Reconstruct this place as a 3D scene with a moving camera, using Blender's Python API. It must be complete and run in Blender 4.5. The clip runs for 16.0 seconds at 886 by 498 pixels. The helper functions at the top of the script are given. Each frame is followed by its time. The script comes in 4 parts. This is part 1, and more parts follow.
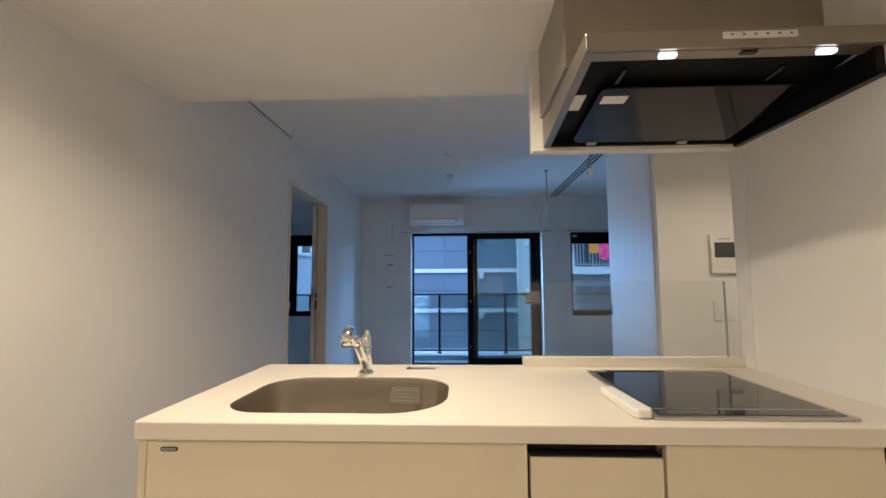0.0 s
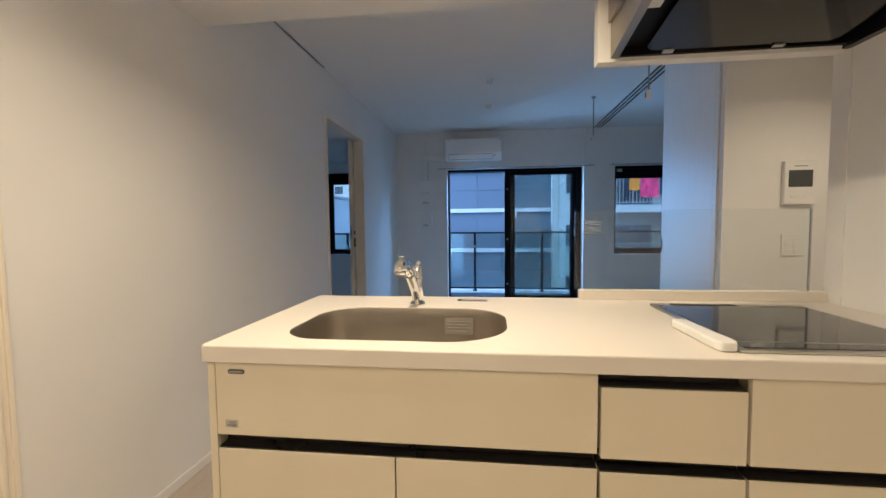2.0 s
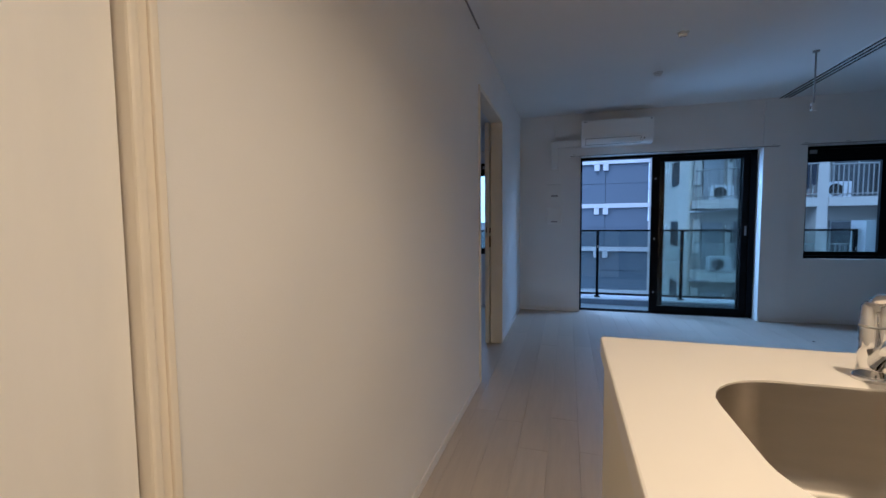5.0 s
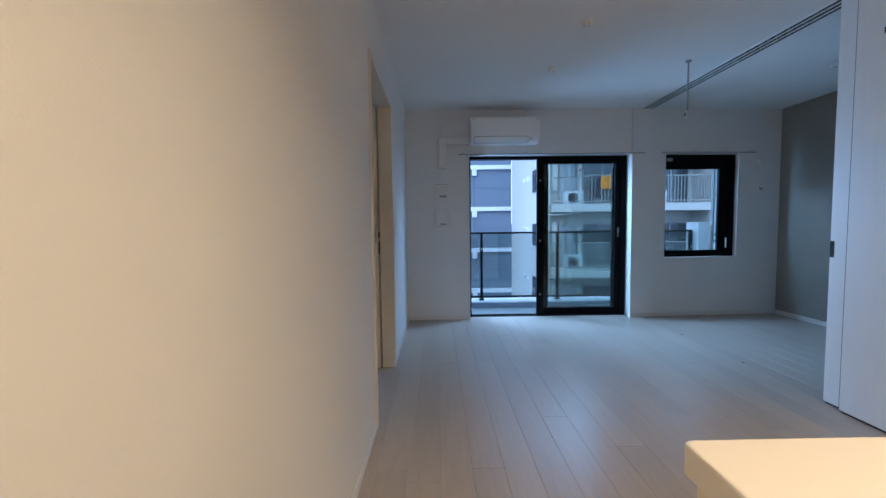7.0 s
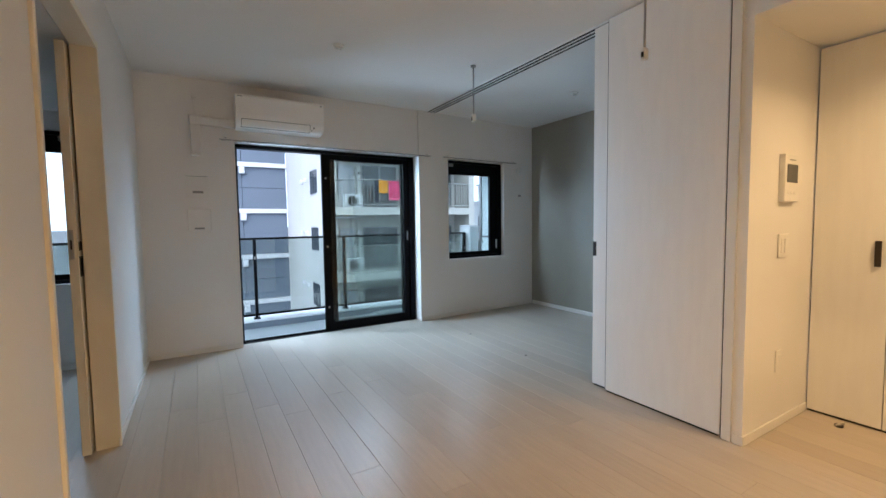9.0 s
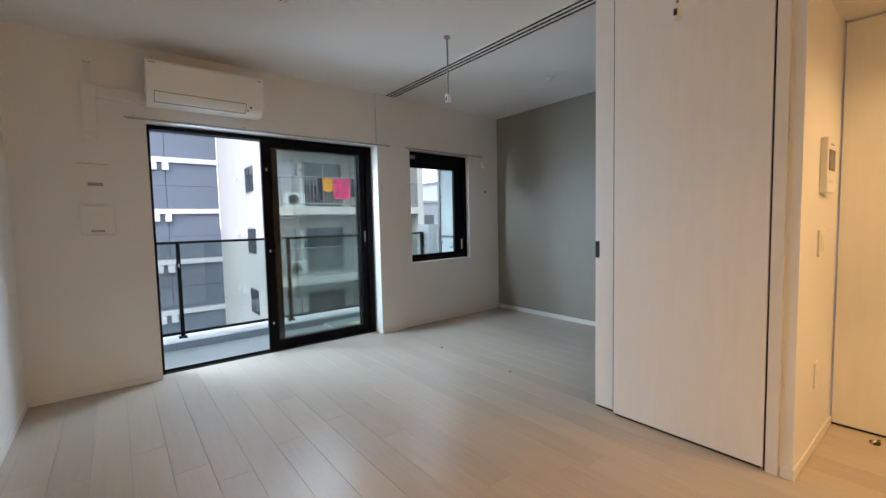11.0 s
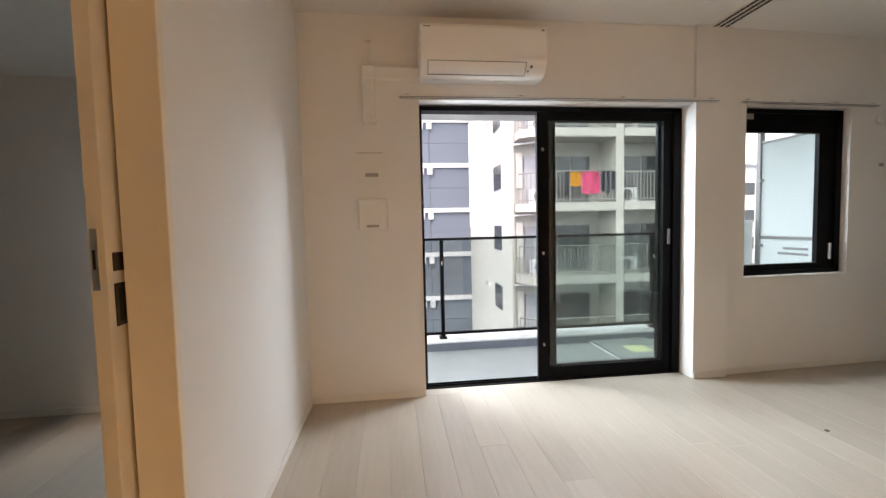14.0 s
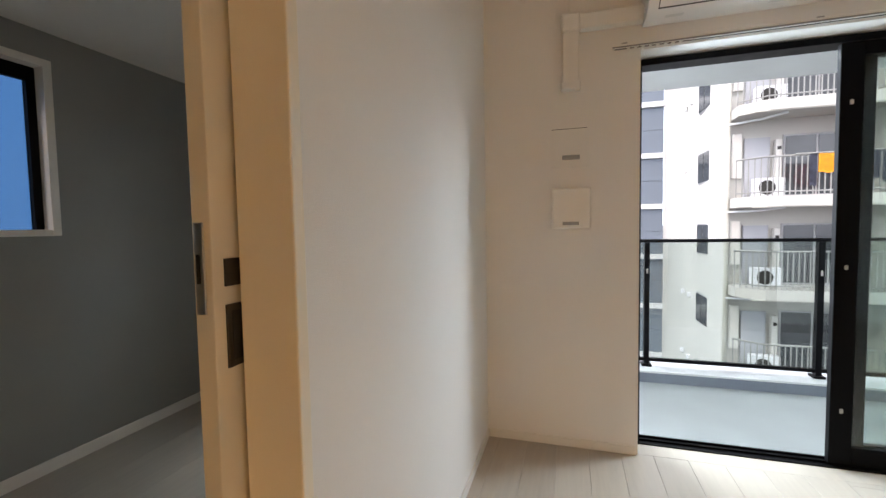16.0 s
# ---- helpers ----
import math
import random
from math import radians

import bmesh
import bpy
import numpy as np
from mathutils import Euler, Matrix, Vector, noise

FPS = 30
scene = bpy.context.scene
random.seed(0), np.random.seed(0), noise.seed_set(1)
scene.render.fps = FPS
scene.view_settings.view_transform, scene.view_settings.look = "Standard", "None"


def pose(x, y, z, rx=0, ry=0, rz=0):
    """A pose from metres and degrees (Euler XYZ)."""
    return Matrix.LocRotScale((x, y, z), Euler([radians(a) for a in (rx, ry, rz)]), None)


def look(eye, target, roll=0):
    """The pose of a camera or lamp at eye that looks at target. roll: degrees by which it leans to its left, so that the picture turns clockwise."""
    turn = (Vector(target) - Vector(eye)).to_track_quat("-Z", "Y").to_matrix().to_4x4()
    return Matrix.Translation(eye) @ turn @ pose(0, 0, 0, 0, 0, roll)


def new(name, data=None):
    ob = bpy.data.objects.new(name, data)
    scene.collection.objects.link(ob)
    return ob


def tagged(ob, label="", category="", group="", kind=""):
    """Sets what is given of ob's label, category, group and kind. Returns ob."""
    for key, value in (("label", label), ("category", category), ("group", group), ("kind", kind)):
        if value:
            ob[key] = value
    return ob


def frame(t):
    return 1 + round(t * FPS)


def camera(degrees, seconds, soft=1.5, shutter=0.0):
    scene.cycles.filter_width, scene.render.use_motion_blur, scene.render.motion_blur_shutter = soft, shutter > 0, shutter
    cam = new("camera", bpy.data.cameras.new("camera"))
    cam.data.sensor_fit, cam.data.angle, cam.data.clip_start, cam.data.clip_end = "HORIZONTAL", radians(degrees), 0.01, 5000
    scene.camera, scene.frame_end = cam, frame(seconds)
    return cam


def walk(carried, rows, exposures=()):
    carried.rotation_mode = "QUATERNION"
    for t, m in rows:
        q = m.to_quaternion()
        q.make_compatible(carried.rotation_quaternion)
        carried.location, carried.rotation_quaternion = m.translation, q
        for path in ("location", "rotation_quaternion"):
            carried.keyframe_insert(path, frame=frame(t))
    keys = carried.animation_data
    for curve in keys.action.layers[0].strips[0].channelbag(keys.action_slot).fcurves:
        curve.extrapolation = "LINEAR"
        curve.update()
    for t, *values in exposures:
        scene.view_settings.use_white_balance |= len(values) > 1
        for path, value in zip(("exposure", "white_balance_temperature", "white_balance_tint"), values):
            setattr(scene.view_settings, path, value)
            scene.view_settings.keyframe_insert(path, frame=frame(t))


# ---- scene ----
cam = camera(93.8, 16.0)
PATH = [
    (0, (0.027, -0.004, 1.179), (-0.057, 1.988, 1.343), -0.3),
    (0.5, (0.022, 0.006, 1.175), (-0.06, 2.003, 1.229), -0.4),
    (1, (0.023, 0.018, 1.172), (-0.074, 2.016, 1.131), -0.5),
    (1.5, (0.017, 0.04, 1.157), (-0.128, 2.032, 1.056), -0.6),
    (2, (-0.052, 0.071, 1.141), (-0.288, 2.054, 1.02), -0.6),
    (2.5, (-0.185, 0.109, 1.148), (-0.538, 2.074, 1.024), -0.7),
    (3, (-0.321, 0.159, 1.14), (-0.793, 2.099, 1.013), -0.6),
    (3.5, (-0.452, 0.286, 1.132), (-1.037, 2.194, 1.001), -0.5),
    (5.8, (-0.957, 0.83, 1.148), (-1.511, 2.747, 1.012), -0.7),
    (6, (-0.974, 0.907, 1.144), (-1.461, 2.842, 1.011), -0.8),
    (6.5, (-1.015, 1.027, 1.143), (-1.275, 3.006, 1.012), -0.9),
    (7, (-1.064, 1.154, 1.141), (-1.039, 3.15, 1.015), -0.7),
    (7.5, (-1.065, 1.29, 1.14), (-0.758, 3.262, 1.011), -0.8),
    (8, (-1.048, 1.447, 1.143), (-0.469, 3.357, 1.016), -0.8),
    (8.5, (-1.05, 1.583, 1.143), (-0.226, 3.402, 1.019), -0.9),
    (9, (-1.025, 1.714, 1.142), (-0.006, 3.43, 1.018), -0.8),
    (9.2, (-1.005, 1.75, 1.15), (0.071, 3.43, 1.021), -0.9),
    (11.3, (-0.908, 2.376, 1.135), (0.331, 3.941, 1.005), -1.3),
    (11.5, (-0.901, 2.447, 1.145), (0.299, 4.041, 1.007), -1.2),
    (12, (-0.861, 2.623, 1.149), (0.186, 4.321, 1.011), -1.2),
    (12.5, (-0.849, 2.769, 1.134), (-0.003, 4.577, 1.004), -1.3),
    (13, (-0.87, 2.968, 1.129), (-0.241, 4.863, 1.003), -1.3),
    (13.5, (-0.881, 3.137, 1.121), (-0.461, 5.088, 0.996), -1.3),
    (14, (-0.868, 3.322, 1.124), (-0.636, 5.305, 1.008), -1.3),
    (14.5, (-0.9, 3.469, 1.118), (-0.811, 5.463, 1.005), -1.2),
    (15, (-0.947, 3.635, 1.132), (-1.01, 5.631, 1.016), -1.2),
    (15.5, (-1.018, 3.77, 1.115), (-1.234, 5.756, 1.014), -1.1),
    (16, (-1.005, 3.853, 1.121), (-1.587, 5.763, 1.014), -1.0),
]
EXPOSURES = [(0, -0.02, 4420, 10), (1, 0.06, 4450, 10), (3, -0.1, 4470, 10), (3.5, -0.22, 4500, 11), (6, -0.37, 4480, 15), (6.5, -0.16, 4540, 14), (7, 0.22, 4680, 12), (7.5, 0.44, 4980, 12), (9, 0.64, 6050, 14), (11.5, 0.63, 7050, 18), (12.5, 0.9, 7650, 20), (13, 0.98, 7950, 23), (14.5, 1.03, 8250, 25), (16, 0.98, 7800, 20)]
walk(cam, [(t, look(eye, target, roll)) for t, eye, target, roll in PATH], EXPOSURES)

# ---- light ----
world = bpy.data.worlds.new("overcast sky")
scene.world = world
world.use_nodes = True
wn, wl = world.node_tree.nodes, world.node_tree.links
sky = wn.new("ShaderNodeTexSky")
sky.sky_type, sky.sun_disc = "NISHITA", False
sky.sun_elevation, sky.sun_rotation = radians(48), radians(215)
sky.dust_density, sky.air_density, sky.ozone_density = 6.0, 1.0, 1.0
veil = wn.new("ShaderNodeMix")
veil.data_type = "RGBA"
veil.inputs["Factor"].default_value = 0.75
veil.inputs["B"].default_value = (16.4, 20.0, 25.0, 1)
wl.new(sky.outputs[0], veil.inputs["A"])
wl.new(veil.outputs["Result"], wn["Background"].inputs["Color"])
wn["Background"].inputs["Strength"].default_value = 0.15

sun = new("sun", bpy.data.lights.new("sun", "SUN"))
sun.data.energy, sun.data.angle, sun.data.color = 0.6, radians(12), (1.0, 0.96, 0.9)
sun.matrix_world = look((-6, -8, 12), (0, 0, 0))

WARM = (1.0, 0.64, 0.28)
# The third lamp is added behind the camera to brighten the cabinet fronts.
LAMPS = [(-0.72, 0.8, 2.095, 6.0), (-0.2, 1.16, 2.095, 16.0), (-0.3, -0.45, 2.095, 18.0), (1.62, 1.75, 2.095, 10.5)]
for lx, ly, lz, watts in LAMPS:
    lamp = new("downlight_beam", bpy.data.lights.new("downlight_beam", "AREA"))
    lamp.data.shape, lamp.data.size, lamp.data.energy, lamp.data.color = "DISK", 0.07, watts, WARM
    lamp.data.spread = radians(150)
    lamp.matrix_world = pose(lx, ly, lz - 0.004)
for lx in (0.571, 0.97):
    lamp = new("hood_beam", bpy.data.lights.new("hood_beam", "AREA"))
    lamp.data.shape, lamp.data.size, lamp.data.energy, lamp.data.color = "DISK", 0.03, 0.04, (1.0, 0.8, 0.55)
    lamp.data.spread = radians(100)
    lamp.matrix_world = pose(lx, 1.056, 1.756)

# added area lamps in place of sky light, below the balcony slab at the three openings, and along the open balcony
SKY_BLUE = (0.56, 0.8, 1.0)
# The fourth stands hidden at the balcony's left, added to brighten the sliding panels.
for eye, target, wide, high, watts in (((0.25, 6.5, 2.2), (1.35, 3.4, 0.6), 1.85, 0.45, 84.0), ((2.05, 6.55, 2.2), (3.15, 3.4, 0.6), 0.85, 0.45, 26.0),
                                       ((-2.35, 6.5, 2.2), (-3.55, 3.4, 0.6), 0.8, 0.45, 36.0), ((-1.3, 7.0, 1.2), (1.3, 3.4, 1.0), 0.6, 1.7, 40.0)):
    glow = new("sky_fill", bpy.data.lights.new("sky_fill", "AREA"))
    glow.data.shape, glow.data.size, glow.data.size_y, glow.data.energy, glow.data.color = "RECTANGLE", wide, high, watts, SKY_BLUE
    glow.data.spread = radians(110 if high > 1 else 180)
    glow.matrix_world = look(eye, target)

# ---- materials ----
def material(name, colour, rough=0.5, metal=0.0, vary=0.06, scale=6.0, grain=0.0, grain_scale=300.0, stretch=(1, 1, 1), piece=0.0, spec=0.5, trans=0.0, emit=0.0):
    """A surface with slow colour variation, fine relief and, for pieces, a shade of its own."""
    m = bpy.data.materials.new(name)
    m.use_nodes = True
    n, k = m.node_tree.nodes, m.node_tree.links
    b = n["Principled BSDF"]
    b.inputs["Metallic"].default_value = metal
    b.inputs["Specular IOR Level"].default_value = spec
    b.inputs["Transmission Weight"].default_value = trans
    place = n.new("ShaderNodeTexCoord")
    mp = n.new("ShaderNodeMapping")
    mp.inputs["Scale"].default_value = stretch
    k.new(place.outputs["Object"], mp.inputs["Vector"])
    slow = n.new("ShaderNodeTexNoise")
    slow.inputs["Scale"].default_value, slow.inputs["Detail"].default_value = scale, 4
    k.new(mp.outputs[0], slow.inputs["Vector"])
    ramp = n.new("ShaderNodeMapRange")
    ramp.inputs["From Min"].default_value, ramp.inputs["From Max"].default_value = 0.3, 0.7
    ramp.inputs["To Min"].default_value, ramp.inputs["To Max"].default_value = 1 - vary, 1 + vary
    k.new(slow.outputs["Fac"], ramp.inputs["Value"])
    shade = ramp.outputs[0]
    if piece:
        info = n.new("ShaderNodeObjectInfo")
        own = n.new("ShaderNodeMapRange")
        own.inputs["To Min"].default_value, own.inputs["To Max"].default_value = 1 - piece, 1 + piece
        k.new(info.outputs["Random"], own.inputs["Value"])
        mul = n.new("ShaderNodeMath")
        mul.operation = "MULTIPLY"
        k.new(shade, mul.inputs[0]), k.new(own.outputs[0], mul.inputs[1])
        shade = mul.outputs[0]
    tint = n.new("ShaderNodeVectorMath")
    tint.operation = "SCALE"
    tint.inputs[0].default_value = colour
    k.new(shade, tint.inputs["Scale"])
    k.new(tint.outputs[0], b.inputs["Base Color"])
    dull = n.new("ShaderNodeMapRange")
    dull.inputs["From Min"].default_value, dull.inputs["From Max"].default_value = 0.3, 0.7
    dull.inputs["To Min"].default_value, dull.inputs["To Max"].default_value = max(rough * 0.85, 0.0), min(rough * 1.15, 1.0)
    k.new(slow.outputs["Fac"], dull.inputs["Value"])
    k.new(dull.outputs[0], b.inputs["Roughness"])
    if grain:
        fine = n.new("ShaderNodeTexNoise")
        fine.inputs["Scale"].default_value, fine.inputs["Detail"].default_value = grain_scale, 3
        k.new(mp.outputs[0], fine.inputs["Vector"])
        bump = n.new("ShaderNodeBump")
        bump.inputs["Strength"].default_value, bump.inputs["Distance"].default_value = grain, 0.002
        k.new(fine.outputs["Fac"], bump.inputs["Height"])
        k.new(bump.outputs[0], b.inputs["Normal"])
    if emit:
        b.inputs["Emission Color"].default_value, b.inputs["Emission Strength"].default_value = (*colour, 1), emit
    return m


def wood_material(name, colour, rough, contrast, piece, stretch):
    """Wood-print boards: long streaks, finer pores, each board its own shade."""
    m = material(name, colour, rough, vary=contrast, scale=5.0, grain=0.04, grain_scale=60.0, stretch=stretch, piece=piece)
    n, k = m.node_tree.nodes, m.node_tree.links
    info = n.new("ShaderNodeObjectInfo")
    move = n.new("ShaderNodeVectorMath")
    move.operation = "MULTIPLY_ADD"
    move.inputs[1].default_value = (37, 53, 11)
    place, mp = n["Texture Coordinate"], n["Mapping"]
    k.new(info.outputs["Random"], move.inputs[0])
    k.new(place.outputs["Object"], move.inputs[2])
    k.new(move.outputs[0], mp.inputs["Vector"])
    return m


def glass_material(name, tint, rough=0.0):
    """Thin clear pane: mostly straight through, a little mirror at glancing angles."""
    m = bpy.data.materials.new(name)
    m.use_nodes = True
    n, k = m.node_tree.nodes, m.node_tree.links
    n.remove(n["Principled BSDF"])
    clear, gloss, mix, edge = n.new("ShaderNodeBsdfTransparent"), n.new("ShaderNodeBsdfGlossy"), n.new("ShaderNodeMixShader"), n.new("ShaderNodeLayerWeight")
    steep, part_of = n.new("ShaderNodeMath"), n.new("ShaderNodeMath")
    clear.inputs[0].default_value = (*tint, 1)
    gloss.inputs["Roughness"].default_value = rough
    edge.inputs["Blend"].default_value = 0.5
    steep.operation, steep.inputs[1].default_value = "POWER", 4.0
    part_of.operation, part_of.inputs[1].default_value, part_of.inputs[2].default_value = "MULTIPLY_ADD", 0.8, 0.05
    k.new(edge.outputs["Facing"], steep.inputs[0]), k.new(steep.outputs[0], part_of.inputs[0])
    k.new(part_of.outputs[0], mix.inputs[0]), k.new(clear.outputs[0], mix.inputs[1]), k.new(gloss.outputs[0], mix.inputs[2])
    k.new(mix.outputs[0], n["Material Output"].inputs["Surface"])
    return m


WALL = material("white vinyl wallpaper", (0.8, 0.785, 0.76), 0.75, vary=0.02, scale=2.0, grain=0.35, grain_scale=420)
CEIL = material("white ceiling paper", (0.8, 0.79, 0.77), 0.8, vary=0.02, scale=1.5, grain=0.3, grain_scale=380)
ACCENT = material("grey accent wallpaper", (0.31, 0.292, 0.247), 0.34, vary=0.04, scale=3.0, grain=0.4, grain_scale=350)
ACCENT_BED = material("dark grey accent wallpaper", (0.27, 0.28, 0.27), 0.5, vary=0.04, scale=3.0, grain=0.4, grain_scale=350)
TRIM = material("white laminate trim", (0.78, 0.76, 0.72), 0.4, vary=0.02, scale=8)
DOOR_SKIN = material("white laminate door skin", (0.82, 0.805, 0.775), 0.38, vary=0.02, scale=4, grain=0.08, grain_scale=120, stretch=(6, 6, 1))
CASING = material("cream laminate casing", (0.8, 0.735, 0.61), 0.42, vary=0.03, scale=5)
PLANK = wood_material("pale ash floor board", (0.455, 0.395, 0.33), 0.34, 0.055, 0.06, (9, 0.8, 1))
SUBFLOOR = material("dark floor joint", (0.3, 0.26, 0.21), 0.8)
COUNTER = material("white acrylic worktop", (0.7, 0.655, 0.58), 0.42, vary=0.012, scale=8)
CAB = material("cream cabinet laminate", (0.68, 0.62, 0.475), 0.35, vary=0.015, scale=6)
CAB_DARK = material("black handle channel", (0.015, 0.014, 0.013), 0.3)
STEEL = material("brushed stainless steel", (0.47, 0.435, 0.375), 0.36, metal=1.0, vary=0.04, scale=4, grain=0.02, grain_scale=90, stretch=(1, 12, 12))
HOOD_STEEL = material("silver painted hood steel", (0.4, 0.365, 0.31), 0.33, metal=0.9, vary=0.03, scale=5)
CHROME = material("polished chrome", (0.8, 0.8, 0.8), 0.06, metal=1.0, vary=0.02)
BLACK_GLASS = material("black ceramic glass", (0.012, 0.012, 0.014), 0.06, vary=0.1)
HOOD_BLACK = material("black enamel", (0.006, 0.006, 0.007), 0.45, spec=0.15)
HOOD_PLATE = material("dark smoked baffle plate", (0.008, 0.008, 0.009), 0.1, spec=0.4)
PLASTIC = material("white plastic", (0.78, 0.77, 0.74), 0.35, vary=0.015, scale=10)
AC_WHITE = material("glossy bright white plastic", (0.88, 0.87, 0.85), 0.5, vary=0.005, scale=10)
LABEL_SILVER = material("silver label film", (0.42, 0.4, 0.36), 0.4)
PLASTIC_GREY = material("grey plastic", (0.3, 0.3, 0.29), 0.4)
SCREEN = material("dark grey screen", (0.05, 0.055, 0.055), 0.15)
STICKER = material("grey label film", (0.27, 0.25, 0.215), 0.4)
PAPER = material("white paper label", (0.75, 0.75, 0.73), 0.7)
INK = material("grey print", (0.25, 0.25, 0.26), 0.7)
BLACK_ALU = material("black anodised aluminium", (0.004, 0.004, 0.005), 0.45, vary=0.1, scale=9, spec=0.08)
PULL = material("dark bronze pull", (0.05, 0.04, 0.032), 0.4, metal=0.5)
SATIN = material("satin metal", (0.55, 0.53, 0.49), 0.35, metal=1.0)
TRACK = material("grey aluminium track", (0.28, 0.28, 0.28), 0.4, metal=0.8)
GAP = material("dark gap", (0.02, 0.018, 0.016), 0.8)
PANE = glass_material("clear window pane", (0.87, 0.912, 0.895))
RAIL_PANE = glass_material("clear rail pane", (0.76, 0.81, 0.795))
TINTED_PANE = glass_material("dark blue tinted pane", (0.12, 0.22, 0.32), 0.4)
GUARD_PANE = glass_material("clear guard pane", (0.97, 0.985, 0.98))
SLAB = material("pale balcony sheet", (0.24, 0.25, 0.247), 0.7, vary=0.08, scale=4, grain=0.3, grain_scale=200)
CURB = material("blue-grey balcony curb", (0.13, 0.15, 0.18), 0.7, vary=0.08, scale=5)
CURB_TOP = material("pale concrete coping", (0.55, 0.55, 0.55), 0.8, vary=0.08)
OUTER = material("pale outer wall", (0.55, 0.55, 0.54), 0.85, vary=0.06, scale=2)
BLUE = material("blue-grey facade panel", (0.135, 0.165, 0.205), 0.75, vary=0.04, scale=0.8, piece=0.04)
BAND = material("white facade band", (0.62, 0.63, 0.65), 0.7, vary=0.04)
BEIGE = material("off-white facade render", (0.42, 0.405, 0.375), 0.85, vary=0.05, scale=0.6, grain=0.2, grain_scale=60)
# Paler than BEIGE: the light on the side wall is put into its colour.
PALE_RENDER = material("cream white render lightened for the lit side", (0.52, 0.505, 0.475), 0.85, vary=0.04, scale=0.6, grain=0.2, grain_scale=60)
BEIGE_DARK = material("beige balcony wall", (0.5, 0.48, 0.43), 0.85, vary=0.05, scale=0.8)
FAR_GLASS = material("dark far window glass", (0.04, 0.045, 0.05), 0.12, vary=0.2, scale=0.7)
FAR_FRAME = material("grey far window frame", (0.3, 0.3, 0.3), 0.5)
FAR_RAIL = material("pale steel railing", (0.24, 0.24, 0.23), 0.5)
FROST = material("frosted white partition board", (0.72, 0.76, 0.76), 0.5, vary=0.02)
_n, _k = FROST.node_tree.nodes, FROST.node_tree.links
_thin, _mix = _n.new("ShaderNodeBsdfTranslucent"), _n.new("ShaderNodeMixShader")
_thin.inputs[0].default_value, _mix.inputs[0].default_value = (0.8, 0.86, 0.86, 1), 0.7
_k.new(_n["Principled BSDF"].outputs[0], _mix.inputs[1]), _k.new(_thin.outputs[0], _mix.inputs[2]), _k.new(_mix.outputs[0], _n["Material Output"].inputs["Surface"])
ORANGE = material("orange towel cloth", (0.85, 0.36, 0.03), 0.9, vary=0.1, scale=9)
PINK = material("pink and red towel cloth", (0.85, 0.08, 0.22), 0.9, vary=0.5, scale=4)
DARK_CLOTH = material("dark clothes", (0.05, 0.055, 0.08), 0.9, vary=0.3, scale=6)
GROUND = material("asphalt ground", (0.07, 0.07, 0.072), 0.9, vary=0.15, scale=0.3)
FAR_GREY = material("grey distant facade", (0.32, 0.33, 0.35), 0.85, vary=0.1, scale=0.4)
YELLOW = material("yellow-green sticker", (0.55, 0.57, 0.3), 0.6)
LED = material("warm lamp lens", (1.0, 0.84, 0.6), 0.3, emit=3.5)


# ---- mesh helpers ----
def box(x0, x1, y0, y1, z0, z1, bevel=0.0, bm=None):
    """A box between two corners, added to bm if given."""
    own = bmesh.new()
    bmesh.ops.create_cube(own, size=1.0)
    bmesh.ops.scale(own, vec=(x1 - x0, y1 - y0, z1 - z0), verts=own.verts)
    bmesh.ops.translate(own, vec=((x0 + x1) / 2, (y0 + y1) / 2, (z0 + z1) / 2), verts=own.verts)
    if bevel:
        bmesh.ops.bevel(own, geom=own.edges[:], offset=bevel, segments=2, affect="EDGES", profile=0.5)
    if bm is None:
        return own
    join(bm, own)
    return bm


def join(bm, other):
    tmp = bpy.data.meshes.new("tmp")
    other.to_mesh(tmp)
    other.free()
    bm.from_mesh(tmp)
    bpy.data.meshes.remove(tmp)
    return bm


def tube(points, radius, sides=12, bm=None):
    """A round bar along points, its ends closed."""
    own = bmesh.new()
    pts = [Vector(p) for p in points]
    rings = []
    for i, p in enumerate(pts):
        d = (pts[min(i + 1, len(pts) - 1)] - pts[max(i - 1, 0)]).normalized()
        q = d.to_track_quat("Z", "Y").to_matrix()
        r = radius[i] if isinstance(radius, (list, tuple)) else radius
        rings.append([own.verts.new(p + q @ Vector((r * math.cos(a), r * math.sin(a), 0))) for a in [2 * math.pi * s / sides for s in range(sides)]])
    for a, b in zip(rings, rings[1:]):
        for s in range(sides):
            own.faces.new((a[s], a[(s + 1) % sides], b[(s + 1) % sides], b[s])).smooth = True
    own.faces.new(rings[0][::-1]), own.faces.new(rings[-1])
    if bm is None:
        return own
    return join(bm, own)


def prism(outline, z0, z1, bevel=0.0):
    """An outline of (x, y) drawn up from z0 to z1."""
    bm = bmesh.new()
    low = [bm.verts.new((x, y, z0)) for x, y in outline]
    f = bm.faces.new(low)
    up = bmesh.ops.extrude_face_region(bm, geom=[f])["geom"]
    bmesh.ops.translate(bm, vec=(0, 0, z1 - z0), verts=[v for v in up if isinstance(v, bmesh.types.BMVert)])
    bmesh.ops.recalc_face_normals(bm, faces=bm.faces)
    if bevel:
        bmesh.ops.bevel(bm, geom=bm.edges[:], offset=bevel, segments=2, affect="EDGES", profile=0.5)
    return bm


def section(outline, x0, x1, bevel=0.0):
    """An outline of (y, z) drawn along x from x0 to x1."""
    bm = prism(outline, x0, x1, bevel)
    for v in bm.verts:
        v.co = Vector((v.co.z, v.co.x, v.co.y))
    bmesh.ops.recalc_face_normals(bm, faces=bm.faces)
    return bm


